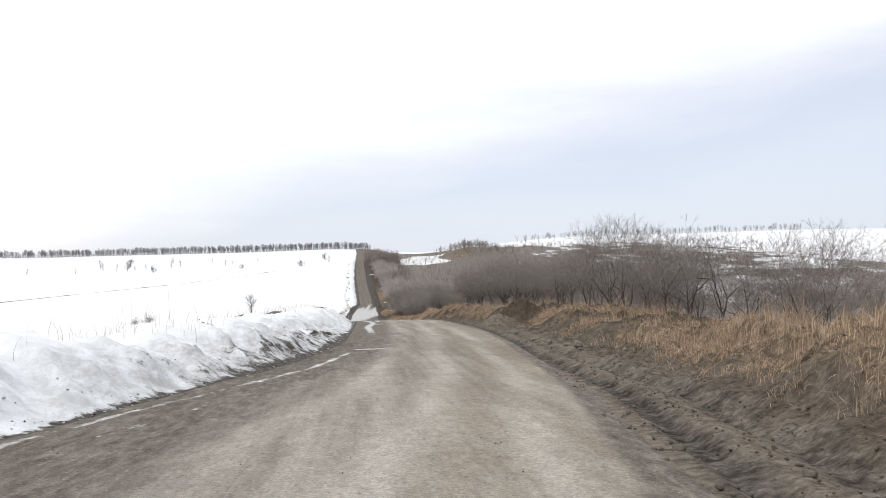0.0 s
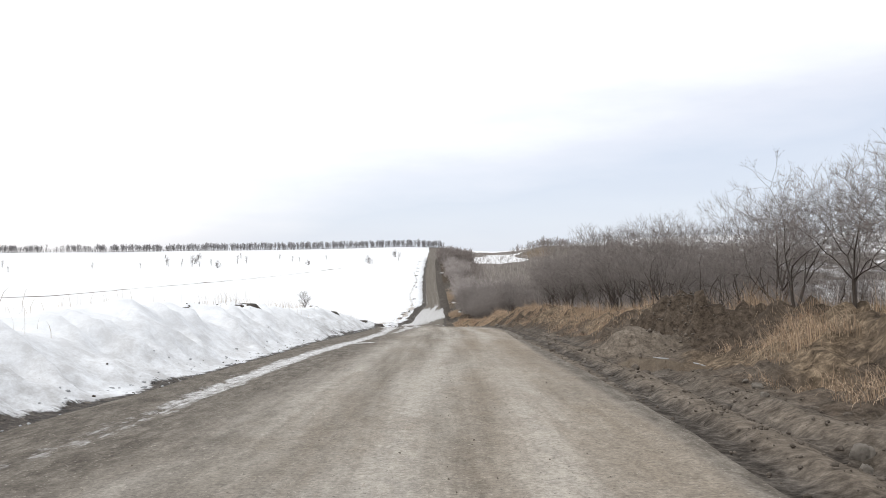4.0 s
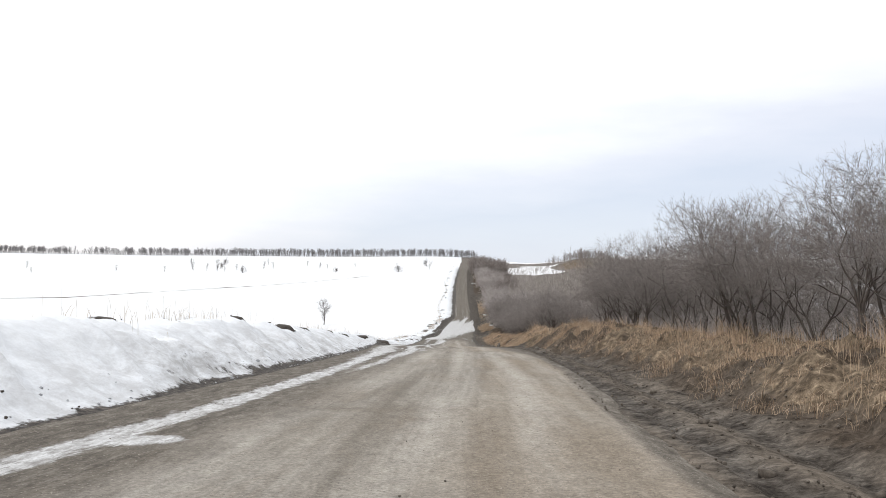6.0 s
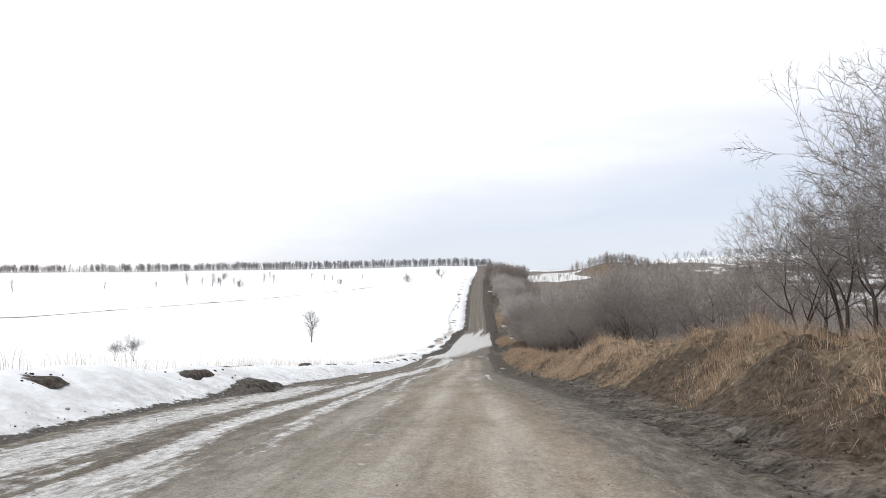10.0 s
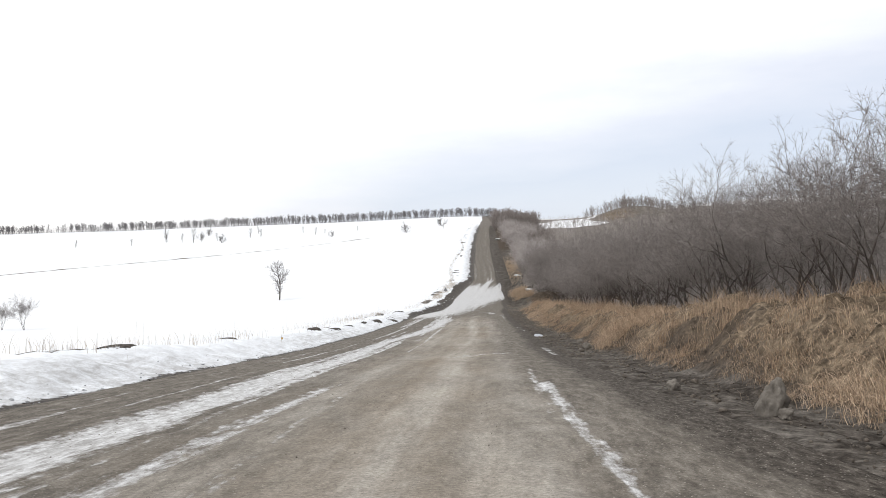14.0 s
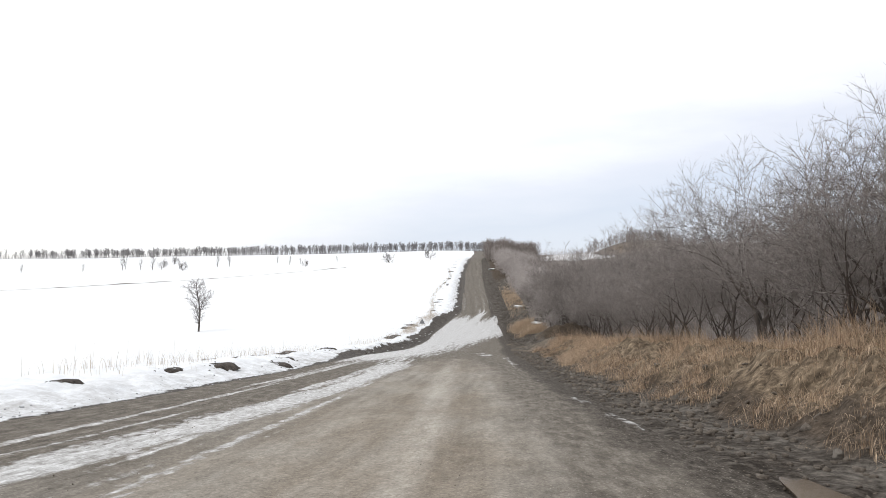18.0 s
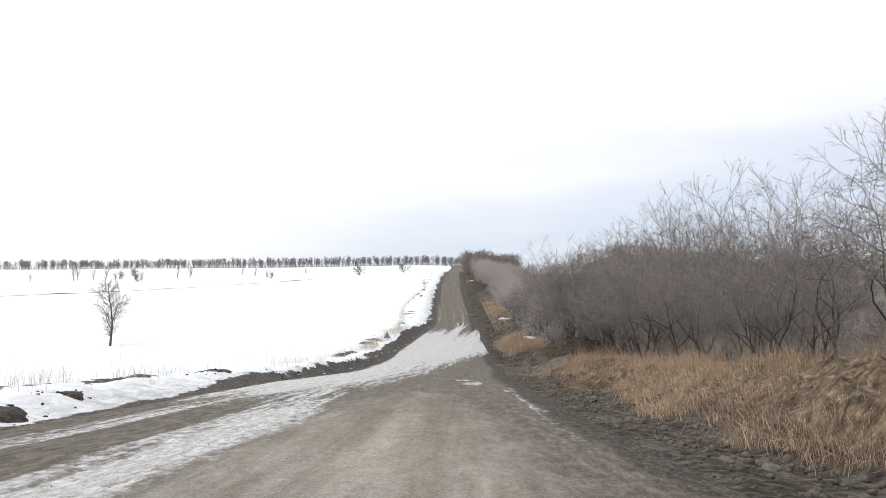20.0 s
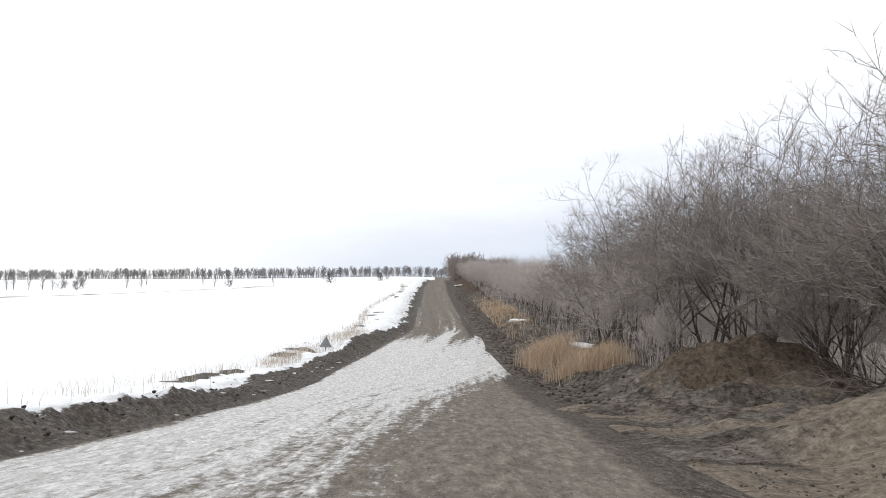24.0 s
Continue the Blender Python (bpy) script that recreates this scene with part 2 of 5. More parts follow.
def verge_relief(X, Y):
    """Clods, ruts and dug heaps of the berm on the right."""
    D = X - road_right(Y)
    rough = (0.25 * smooth(0.3, 1.0, D) + 0.75 * smooth(1.2, 2.6, D)) * (1 - 0.9 * np.exp(-(((X - 10.9) / 1.9) ** 2 + ((Y - 64.0) / 4.0) ** 2) ** 2)) * (1 - 0.6 * np.exp(-((X - 11.2) ** 2 + (Y - 68.6) ** 2) / 2.2))
    high = 0.2 + 0.8 * smooth(1.6, 3.6, D)
    mouth = smooth(291, 298, Y) * smooth(319, 314, Y)
    calm = 1 - 0.82 * mouth - 0.35 * smooth(316, 322, Y)
    Z = calm * ((0.7 + 0.55 * smooth(2.2, 3.6, D)) * (fbm(X * 0.8, Y * 0.6, 47, 4) - 0.5) + 0.42 * np.abs(fbm(X * 1.9, Y * 1.6, 46, 3) - 0.5) + 0.5 * (fbm(X * 3.2, Y * 2.8, 48, 4, 0.65) - 0.5)) * rough * high
    Z = Z + mouth * rough * (0.07 * np.sin(Y * 3.1 + 0.5 * np.sin(X * 0.5) + 4 * fbm(X * 0.1, Y * 0.1, 62, 2)) + 0.16 * (fbm(X * 0.8, Y * 2.5, 64, 4) - 0.5))
    dug = sum(np.exp(-(((X - px) / 2.8) ** 2 + ((Y - py) / 3.6) ** 2)) for px, py in ((13.8, 70.5), (14, 319), (18, 318), (13, 123), (12.5, 157)))
    Z = Z + dug * rough * smooth(420, 200, Y) * (2.0 * (fbm(X * 0.8, Y * 0.8, 53, 5, 0.6) - 0.5) + 0.9 * np.abs(fbm(X * 2.3, Y * 2.3, 54, 3) - 0.5) + 1.6 * np.abs(fbm(X * 1.1, Y * 1.1, 50, 3) - 0.5) - 0.25)
    blocks = np.floor(4 * fbm(X * 0.9 + 0.3 * Y, Y * 0.8, 76, 4, 0.6) + 0.5 * fbm(X * 3, Y * 3, 77, 3)) / 4
    Z = Z + 1.1 * (blocks - 0.6) * smooth(1.6, 0.6, np.hypot((X - 13.4) / 1.9, (Y - 70.2) / 2.4)) * rough
    w = 0.25 * np.sin(Y * 0.12) + 0.3 * (fbm(Y * 0.1, Y * 0, 72, 3) - 0.5)
    ruts = np.exp(-((D - 0.3 - w) / 0.22) ** 2) + 0.8 * np.exp(-((D - 1.6 - w) / 0.25) ** 2) - 0.6 * np.exp(-((D - 0.8 - w) / 0.25) ** 2) - 0.5 * np.exp(-((D - 2.1 - w) / 0.25) ** 2)
    return Z - (0.10 + 0.05 * smooth(75, 50, Y)) * ruts * smooth(170, 120, Y) * smooth(0.0, 0.5, D) + 0.20 * (fbm(X * 2.2, Y * 1.8, 74, 5, 0.75) - 0.5) * smooth(0, 0.5, D)


def surface(x, y):
    """Height of what one would stand on beside the road."""
    x, y = np.asarray(x, float), np.asarray(y, float)
    dl, dr = road_left(y) - x, x - road_right(y)
    return height(x, y) + 0.02 + np.where((dl > 0) & (dl < 17), bank_relief(x, y), 0) + np.where((dr > 0) & (dr < 17), verge_relief(x, y), 0)


def z_at(x, y):
    return float(surface(np.array([x]), np.array([y]))[0])


# ---- materials ----
def material(name, rough=0.9):
    m = bpy.data.materials.new(name)
    m.use_nodes = True
    nt = m.node_tree
    b = nt.nodes["Principled BSDF"]
    b.inputs["Roughness"].default_value = rough
    b.inputs["Specular IOR Level"].default_value = 0.25
    return m, nt, b


def tex(nt, scale, detail=5.0, rough=0.6, stretch=(1, 1, 1), kind="ShaderNodeTexNoise"):
    tc = nt.nodes.new("ShaderNodeNewGeometry")
    mp = nt.nodes.new("ShaderNodeMapping")
    mp.inputs["Scale"].default_value = stretch
    n = nt.nodes.new(kind)
    n.inputs["Scale"].default_value = scale
    if kind == "ShaderNodeTexNoise":
        n.inputs["Detail"].default_value, n.inputs["Roughness"].default_value = detail, rough
    nt.links.new(tc.outputs["Position"], mp.inputs[0])
    nt.links.new(mp.outputs[0], n.inputs["Vector"])
    return n.outputs[0]


def ramp(nt, fac, stops):
    r = nt.nodes.new("ShaderNodeValToRGB")
    els = r.color_ramp.elements
    while len(els) < len(stops):
        els.new(0.5)
    for el, (p, c) in zip(els, stops):
        el.position = p
        el.color = (c, c, c, 1) if isinstance(c, (int, float)) else (*c, 1)
    nt.links.new(fac, r.inputs[0])
    return r.outputs[0]


def mixc(nt, fac, a, b, blend="MIX"):
    m = nt.nodes.new("ShaderNodeMix")
    m.data_type, m.blend_type = "RGBA", blend
    for sock, v in ((m.inputs[0], fac), (m.inputs[6], a), (m.inputs[7], b)):
        if isinstance(v, (int, float)):
            sock.default_value = v
        elif isinstance(v, tuple):
            sock.default_value = (*v, 1)
        else:
            nt.links.new(v, sock)
    return m.outputs[2]


def calc(nt, op, a, b=0.0, c=0.0):
    m = nt.nodes.new("ShaderNodeMath")
    m.operation = op
    for sock, v in zip(m.inputs, (a, b, c)):
        if isinstance(v, (int, float)):
            sock.default_value = v
        else:
            nt.links.new(v, sock)
    return m.outputs[0]


def attr(nt, name):
    a = nt.nodes.new("ShaderNodeAttribute")
    a.attribute_name = name
    return a.outputs["Fac"]


def bump(nt, b, h, strength=0.5, distance=0.05):
    n = nt.nodes.new("ShaderNodeBump")
    n.inputs["Strength"].default_value, n.inputs["Distance"].default_value = strength, distance
    nt.links.new(h, n.inputs["Height"])
    nt.links.new(n.outputs[0], b.inputs["Normal"])


def masked(nt, name, wobble, width=0.35, amp=1.2):
    """A soft mask from a mesh attribute, its border broken by noise."""
    v = calc(nt, "ADD", attr(nt, name), calc(nt, "MULTIPLY_ADD", wobble, amp, -0.5 * amp))
    return ramp(nt, v, [(0.5 - width / 2, 0.0), (0.5 + width / 2, 1.0)])


def gritty(nt, col, scale, low, high, stretch=(1, 1, 1)):
    """Grains and pits: the colour broken up by fine noise of high contrast."""
    f = ramp(nt, tex(nt, scale, 8, 0.82, stretch), [(0.38, low), (0.50, 0.5 * (low + high)), (0.62, high)])
    return mixc(nt, 1.0, col, f, "MULTIPLY")


STRAW = [(0.36, (0.05, 0.038, 0.028)), (0.50, (0.15, 0.114, 0.08)), (0.68, (0.36, 0.282, 0.2))]
LITTER = [(0.3, (0.10, 0.086, 0.072)), (0.7, (0.20, 0.175, 0.15))]
SNOW = (0.81, 0.82, 0.84)


def ground_material():
    m, nt, b = material("ground_cover", 0.9)
    big, fine = tex(nt, 0.05, 6, 0.62), tex(nt, 0.9, 6, 0.65)
    litter = ramp(nt, fine, LITTER)
    straw = ramp(nt, fine, STRAW)
    grass = gritty(nt, mixc(nt, masked(nt, "straw", big, 0.25), litter, straw), 0.5, 0.5, 1.4)
    snow = mixc(nt, ramp(nt, tex(nt, 0.012, 6, 0.6, (1, 0.5, 1)), [(0.48, 0.0), (0.72, 1.0)]), SNOW, (0.76, 0.785, 0.815))
    col = mixc(nt, masked(nt, "snow", tex(nt, 0.05, 8, 0.66, (1.0, 0.30, 1)), 0.06), grass, snow)
    nt.links.new(col, b.inputs["Base Color"])
    bump(nt, b, fine, 0.6, 0.12)
    return m


def snowbank_material():
    m, nt, b = material("bank_snow", 0.7)
    fine, mid = tex(nt, 7.0, 7, 0.68), tex(nt, 1.1, 6, 0.62)
    soil = ramp(nt, fine, [(0.36, (0.016, 0.013, 0.011)), (0.52, (0.06, 0.05, 0.042)), (0.68, (0.15, 0.13, 0.11))])
    snow = mixc(nt, ramp(nt, mid, [(0.40, 0.0), (0.75, 1.0)]), (0.85, 0.875, 0.91), (0.73, 0.755, 0.79))
    # grey tint: grime on the snow, and some shading of the bank's face
    grime_shade = ramp(nt, tex(nt, 1.6, 10, 0.78, (1, 0.6, 1)), [(0.38, 0.0), (0.60, 1.0)])
    snow = mixc(nt, calc(nt, "MULTIPLY", grime_shade, attr(nt, "grit_shade")), snow, (0.42, 0.415, 0.415))
    crumbs = ramp(nt, tex(nt, 5.5, 6, 0.7), [(0.69, 0.0), (0.73, 1.0)])
    snow = mixc(nt, calc(nt, "MULTIPLY", crumbs, attr(nt, "grit_shade")), snow, (0.075, 0.062, 0.052))
    col = mixc(nt, masked(nt, "dirt", tex(nt, 1.2, 10, 0.76), 0.16, 2.0), snow, gritty(nt, soil, 5.0, 0.4, 1.8))
    nt.links.new(col, b.inputs["Base Color"])
    clumps = tex(nt, 3.0, 9, 0.75)
    bump(nt, b, calc(nt, "ADD", mid, calc(nt, "ADD", calc(nt, "MULTIPLY", fine, 0.2), calc(nt, "MULTIPLY", calc(nt, "MULTIPLY", clumps, attr(nt, "dirt")), 2.2))), 0.5, 0.12)
    return m


def road_material():
    m, nt, b = material("road_dirt", 0.88)
    b.inputs["Diffuse Roughness"].default_value = 0.6
    grain = tex(nt, 46.0, 5, 0.7)
    fine = tex(nt, 11.0, 8, 0.74, (1.0, 0.30, 1))
    long = tex(nt, 0.9, 7, 0.62, (1.7, 0.045, 1))
    patch = tex(nt, 0.14, 6, 0.6, (1, 0.3, 1))
    cross = tex(nt, 0.30, 8, 0.66, (0.45, 1.0, 1))
    pebble = tex(nt, 17.0, kind="ShaderNodeTexVoronoi")
    dry = ramp(nt, long, [(0.36, (0.20, 0.180, 0.154)), (0.50, (0.272, 0.249, 0.218)), (0.64, (0.365, 0.338, 0.30))])
    dry = mixc(nt, ramp(nt, patch, [(0.46, 0.0), (0.68, 0.5)]), dry, (0.25, 0.213, 0.17))
    tan = masked(nt, "tan", tex(nt, 0.22, 7, 0.66, (1, 0.4, 1)), 0.45)
    dry = mixc(nt, calc(nt, "MULTIPLY", tan, 0.6), dry, ramp(nt, fine, [(0.36, (0.22, 0.168, 0.118)), (0.64, (0.33, 0.268, 0.198))]))
    pale = calc(nt, "MULTIPLY", attr(nt, "lane"), ramp(nt, long, [(0.34, 0.45), (0.58, 1.0)]))
    dry = mixc(nt, calc(nt, "MULTIPLY", pale, 0.85), dry, (0.44, 0.413, 0.372))
    dry = mixc(nt, ramp(nt, cross, [(0.55, 0.0), (0.68, 0.45)]), dry, (0.185, 0.158, 0.128))
    dry = mixc(nt, ramp(nt, fine, [(0.34, 0.35), (0.46, 0.0)]), dry, (0.19, 0.16, 0.13))
    blot = tex(nt, 0.7, 9, 0.74, (1.2, 0.2, 1))
    dry = mixc(nt, ramp(nt, blot, [(0.50, 0.0), (0.62, 0.35)]), dry, (0.215, 0.178, 0.138))
    dry = mixc(nt, ramp(nt, blot, [(0.38, 0.35), (0.47, 0.0)]), dry, (0.40, 0.368, 0.318))
    wet = ramp(nt, tex(nt, 4.0, 9, 0.76, (1.3, 0.30, 1)), [(0.34, (0.085, 0.074, 0.062)), (0.50, (0.15, 0.133, 0.113)), (0.66, (0.25, 0.228, 0.198))])
    wm = masked(nt, "wet", tex(nt, 0.8, 9, 0.74, (1.3, 0.26, 1)), 0.5)
    col = mixc(nt, wm, dry, wet)
    dark = ramp(nt, fine, [(0.36, (0.030, 0.025, 0.021)), (0.50, (0.07, 0.06, 0.051)), (0.66, (0.15, 0.133, 0.115))])
    col = mixc(nt, masked(nt, "mud", tex(nt, 1.0, 9, 0.74, (1.2, 0.35, 1)), 0.3), col, dark)
    # loose gravel: darker and paler grains of one to three centimetres
    col = mixc(nt, ramp(nt, pebble, [(0.10, 0.85), (0.26, 0.0)]), col, mixc(nt, ramp(nt, grain, [(0.46, 0.0), (0.54, 1.0)]), (0.09, 0.078, 0.066), (0.46, 0.425, 0.375)))
    col = gritty(nt, col, 20.0, 0.70, 1.30)
    col = gritty(nt, col, 5.0, 0.86, 1.14, (1, 0.5, 1))
    lumpy = tex(nt, 4.5, 9, 0.72, (1.0, 0.5, 1))
    strand = tex(nt, 2.0, 8, 0.70, (1.8, 0.10, 1))
    crumb = calc(nt, "MULTIPLY_ADD", lumpy, 1.3, calc(nt, "MULTIPLY_ADD", strand, 0.9, -1.1))
    im = ramp(nt, calc(nt, "ADD", attr(nt, "slush"), crumb), [(0.38, 0.0), (0.64, 1.0)])
    ice = ramp(nt, tex(nt, 5.0, 10, 0.78, (1.4, 0.3, 1)), [(0.36, (0.25, 0.235, 0.22)), (0.48, (0.47, 0.462, 0.455)), (0.63, (0.78, 0.785, 0.79))])
    ice = mixc(nt, ramp(nt, tex(nt, 9.0, 7, 0.74, (1, 0.35, 1)), [(0.40, 0.85), (0.50, 0.0)]), ice, (0.16, 0.142, 0.124))
    ice = gritty(nt, ice, 14.0, 0.78, 1.12)
    col = mixc(nt, im, col, ice)
    nt.links.new(col, b.inputs["Base Color"])
    rough = calc(nt, "SUBTRACT", 0.92, calc(nt, "ADD", calc(nt, "MULTIPLY", wm, 0.10), calc(nt, "MULTIPLY", im, 0.46)))
    nt.links.new(rough, b.inputs["Roughness"])
    nt.links.new(calc(nt, "MULTIPLY_ADD", im, 0.45, 0.06), b.inputs["Specular IOR Level"])
    relief = calc(nt, "ADD", calc(nt, "MULTIPLY", grain, 0.35), calc(nt, "ADD", calc(nt, "MULTIPLY", fine, 0.7), calc(nt, "MULTIPLY", long, 1.2)))
    bump(nt, b, relief, 0.6, 0.035)
    return m


def verge_material():
    m, nt, b = material("verge_soil", 0.92)
    b.inputs["Specular IOR Level"].default_value = 0.06
    fine, mid, grain = tex(nt, 4.0, 9, 0.72), tex(nt, 0.7, 7, 0.66), tex(nt, 22.0, 5, 0.7)
    soil = ramp(nt, fine, [(0.36, (0.022, 0.018, 0.015)), (0.50, (0.062, 0.053, 0.045)), (0.66, (0.15, 0.132, 0.115))])
    grey = ramp(nt, fine, [(0.36, (0.06, 0.053, 0.046)), (0.64, (0.21, 0.19, 0.168))])
    soil = mixc(nt, ramp(nt, mid, [(0.44, 0.0), (0.62, 1.0)]), soil, grey)
    brown = ramp(nt, fine, [(0.34, (0.032, 0.025, 0.019)), (0.66, (0.13, 0.102, 0.079))])
    soil = mixc(nt, masked(nt, "brown", tex(nt, 0.5, 6, 0.65), 0.3), soil, brown)
    pale = ramp(nt, fine, [(0.34, (0.10, 0.082, 0.065)), (0.66, (0.235, 0.20, 0.164))])
    # pale dry soil, left out along the ruts to paint their shade
    soil = mixc(nt, masked(nt, "dry", mid, 0.5), soil, pale)
    straw = ramp(nt, tex(nt, 3.5, 9, 0.74, (1, 1, 0.35)), STRAW)
    col = mixc(nt, masked(nt, "straw", tex(nt, 0.55, 8, 0.7), 0.3), soil, straw)
    col = gritty(nt, col, 9.0, 0.6, 1.35)
    nt.links.new(col, b.inputs["Base Color"])
    bump(nt, b, calc(nt, "ADD", fine, calc(nt, "MULTIPLY", grain, 0.4)), 0.7, 0.06)
    return m


def bark_material():
    m, nt, b = material("bark", 0.9)
    info = nt.nodes.new("ShaderNodeObjectInfo")
    t = tex(nt, 5.0, 5, 0.6, (1, 1, 0.3))
    col = ramp(nt, t, [(0.3, (0.045, 0.038, 0.034)), (0.7, (0.15, 0.13, 0.117))])
    col = mixc(nt, calc(nt, "MULTIPLY", info.outputs["Random"], 0.6), col, (0.075, 0.06, 0.05), "MIX")
    nt.links.new(col, b.inputs["Base Color"])
    return m


def twig_material(name, dark, light):
    m, nt, b = material(name, 0.9)
    g = nt.nodes.new("ShaderNodeNewGeometry")
    col = ramp(nt, g.outputs["Random Per Island"], [(0.0, dark), (1.0, light)])
    nt.links.new(col, b.inputs["Base Color"])
    return m


def clod_material(name, stops, scale=9.0):
    m, nt, b = material(name, 0.92)
    fine = tex(nt, scale, 8, 0.7)
    nt.links.new(ramp(nt, fine, stops), b.inputs["Base Color"])
    bump(nt, b, fine, 0.8, 0.06)
    return m


def water_material():
    m, nt, b = material("muddy_water", 0.06)
    t = tex(nt, 0.8, 4, 0.6)
    nt.links.new(ramp(nt, t, [(0.35, (0.115, 0.088, 0.062)), (0.65, (0.17, 0.135, 0.10))]), b.inputs["Base Color"])
    b.inputs["Specular IOR Level"].default_value = 0.5
    bump(nt, b, tex(nt, 3.0, 2, 0.5), 0.05, 0.01)
    return m


def metal_material():
    m, nt, b = material("weathered_sheet", 0.6)
    nt.links.new(ramp(nt, tex(nt, 6.0, 5, 0.6), [(0.3, (0.16, 0.165, 0.17)), (0.7, (0.30, 0.305, 0.31))]), b.inputs["Base Color"])
    b.inputs["Metallic"].default_value = 0.4
    return m


GROUND, BANK, ROAD, VERGE = ground_material(), snowbank_material(), road_material(), verge_material()
BARK = bark_material()
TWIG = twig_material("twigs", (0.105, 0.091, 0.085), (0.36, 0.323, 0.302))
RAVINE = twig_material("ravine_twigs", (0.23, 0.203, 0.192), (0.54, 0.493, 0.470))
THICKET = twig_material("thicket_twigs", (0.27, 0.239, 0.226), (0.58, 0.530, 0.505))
# twigs of the distant belts, bluish-grey air haze mixed into their colour
HAZY_TWIG = twig_material("hazy_far_twigs", (0.13, 0.12, 0.122), (0.28, 0.268, 0.272))
FIELD_TWIG = twig_material("field_twigs", (0.20, 0.184, 0.18), (0.42, 0.398, 0.39))
CREST = twig_material("crest_twigs", (0.16, 0.135, 0.122), (0.36, 0.318, 0.295))
GRASS = twig_material("dry_grass", (0.21, 0.143, 0.096), (0.80, 0.61, 0.44))
REED = twig_material("reeds", (0.34, 0.25, 0.175), (0.66, 0.52, 0.385))
WEED = twig_material("dry_weeds", (0.34, 0.285, 0.23), (0.62, 0.545, 0.46))
CLOD = clod_material("earth_clods", [(0.3, (0.075, 0.062, 0.052)), (0.55, (0.155, 0.132, 0.11)), (0.75, (0.26, 0.23, 0.195))])
EARTH = clod_material("brown_earth", [(0.3, (0.04, 0.031, 0.023)), (0.55, (0.10, 0.079, 0.06)), (0.75, (0.19, 0.152, 0.115))])
STONE = clod_material("field_stone", [(0.3, (0.105, 0.093, 0.08)), (0.7, (0.26, 0.235, 0.205))], 6.0)
PILE = clod_material("soil_pile", [(0.36, (0.020, 0.017, 0.014)), (0.52, (0.062, 0.051, 0.043)), (0.68, (0.15, 0.127, 0.107))], 5.0)
SNOW_LUMP = clod_material("dirty_snow", [(0.3, (0.45, 0.45, 0.45)), (0.6, (0.80, 0.81, 0.82))], 4.0)
GREY_SNOW = clod_material("grey_ice", [(0.3, (0.20, 0.205, 0.215)), (0.6, (0.52, 0.535, 0.55))], 4.0)
WATER, METAL = water_material(), metal_material()
YELLOW = clod_material("yellow_paint", [(0.3, (0.42, 0.25, 0.06)), (0.7, (0.58, 0.38, 0.12))], 20.0)


# ---- mesh helpers ----
def mesh_of(name, verts, faces, mat, smooth_shade=False):
    me = bpy.data.meshes.new(name)
    verts, faces = np.asarray(verts, np.float32), np.asarray(faces, np.int32)
    me.vertices.add(len(verts))
    me.vertices.foreach_set("co", verts.ravel())
    k = faces.shape[1]
    me.loops.add(faces.size)
    me.loops.foreach_set("vertex_index", faces.ravel())
    me.polygons.add(len(faces))
    me.polygons.foreach_set("loop_start", np.arange(0, faces.size, k, dtype=np.int32))
    if smooth_shade:
        me.polygons.foreach_set("use_smooth", np.ones(len(faces), dtype=bool))
    me.update(calc_edges=True)
    me.materials.append(mat)
    return me


def sheet(name, X, Y, Z, mat, **attributes):
    """A grid of points as one smooth mesh, with masks for its material."""
    r, c = X.shape
    k = np.arange(r * c).reshape(r, c)
    faces = np.stack([k[:-1, :-1], k[:-1, 1:], k[1:, 1:], k[1:, :-1]], -1).reshape(-1, 4)
    me = mesh_of(name, np.stack([X, Y, Z], -1).reshape(-1, 3), faces, mat, True)
    for key, v in attributes.items():
        a = me.attributes.new(key, "FLOAT", "POINT")
        a.data.foreach_set("value", np.broadcast_to(v, X.shape).astype(np.float32).ravel())
    return new(name, me)


def part(name, me, parent, label=""):
    ob = new(name, me)
    ob.parent = parent
    return tagged(ob, label) if label else ob


# ---- ground to the horizon ----
def spread(fine, far, step, growth=1.12):
    v, s = [0.0], step
    while v[-1] < far:
        v.append(v[-1] + s)
        if v[-1] > fine:
            s *= growth
    return np.array(v)


gx = np.concatenate([-spread(60, 3500, 2.5)[1:][::-1], spread(130, 3500, 2.5)])
gy = np.concatenate([np.arange(-200, 430, 4.0), 430 + spread(480, 3500, 5.0)])
X, Y = np.meshgrid(gx, gy)
dl, dr = road_left(Y) - X, X - road_right(Y)
Z = height(X, Y) + 0.6 * (fbm(X * 0.02, Y * 0.02, 21, 4) - 0.5) * smooth(20, 80, np.maximum(dl, dr))
inside = 1 - smooth(14, 20, np.maximum(dl, dr))
Z = Z - 0.7 * inside * (1 - smooth(600, 660, Y))
hillside = smooth(60, 130, X) * smooth(250, 420, Y)
snow = np.where(dl > 0, 0.6 + 0.5 * smooth(2, 8, dl), 0.0)
right_snow = 0.20 + 0.28 * smooth(90, 170, X) + 0.5 * smooth(230, 330, X) * smooth(1100, 500, Y) + 0.34 * smooth(45, 20, np.hypot(X - 40, Y - 660) * 0.6) + 0.4 * smooth(700, 820, Y)
knoll = np.exp(-(((X - 74) / 13) ** 2 + ((Y - 648) / 20) ** 2))
right_snow = right_snow * (1 - 0.9 * np.clip(knoll * 1.5, 0, 1)) + 0.5 * np.exp(-(((X - 46) / 16) ** 2 + ((Y - 628) / 40) ** 2))
snow = np.where(dr > 12, np.clip(right_snow, 0, 1.1), snow)
snow = np.where((dl <= 0) & (dr <= 12), 0.0, snow)
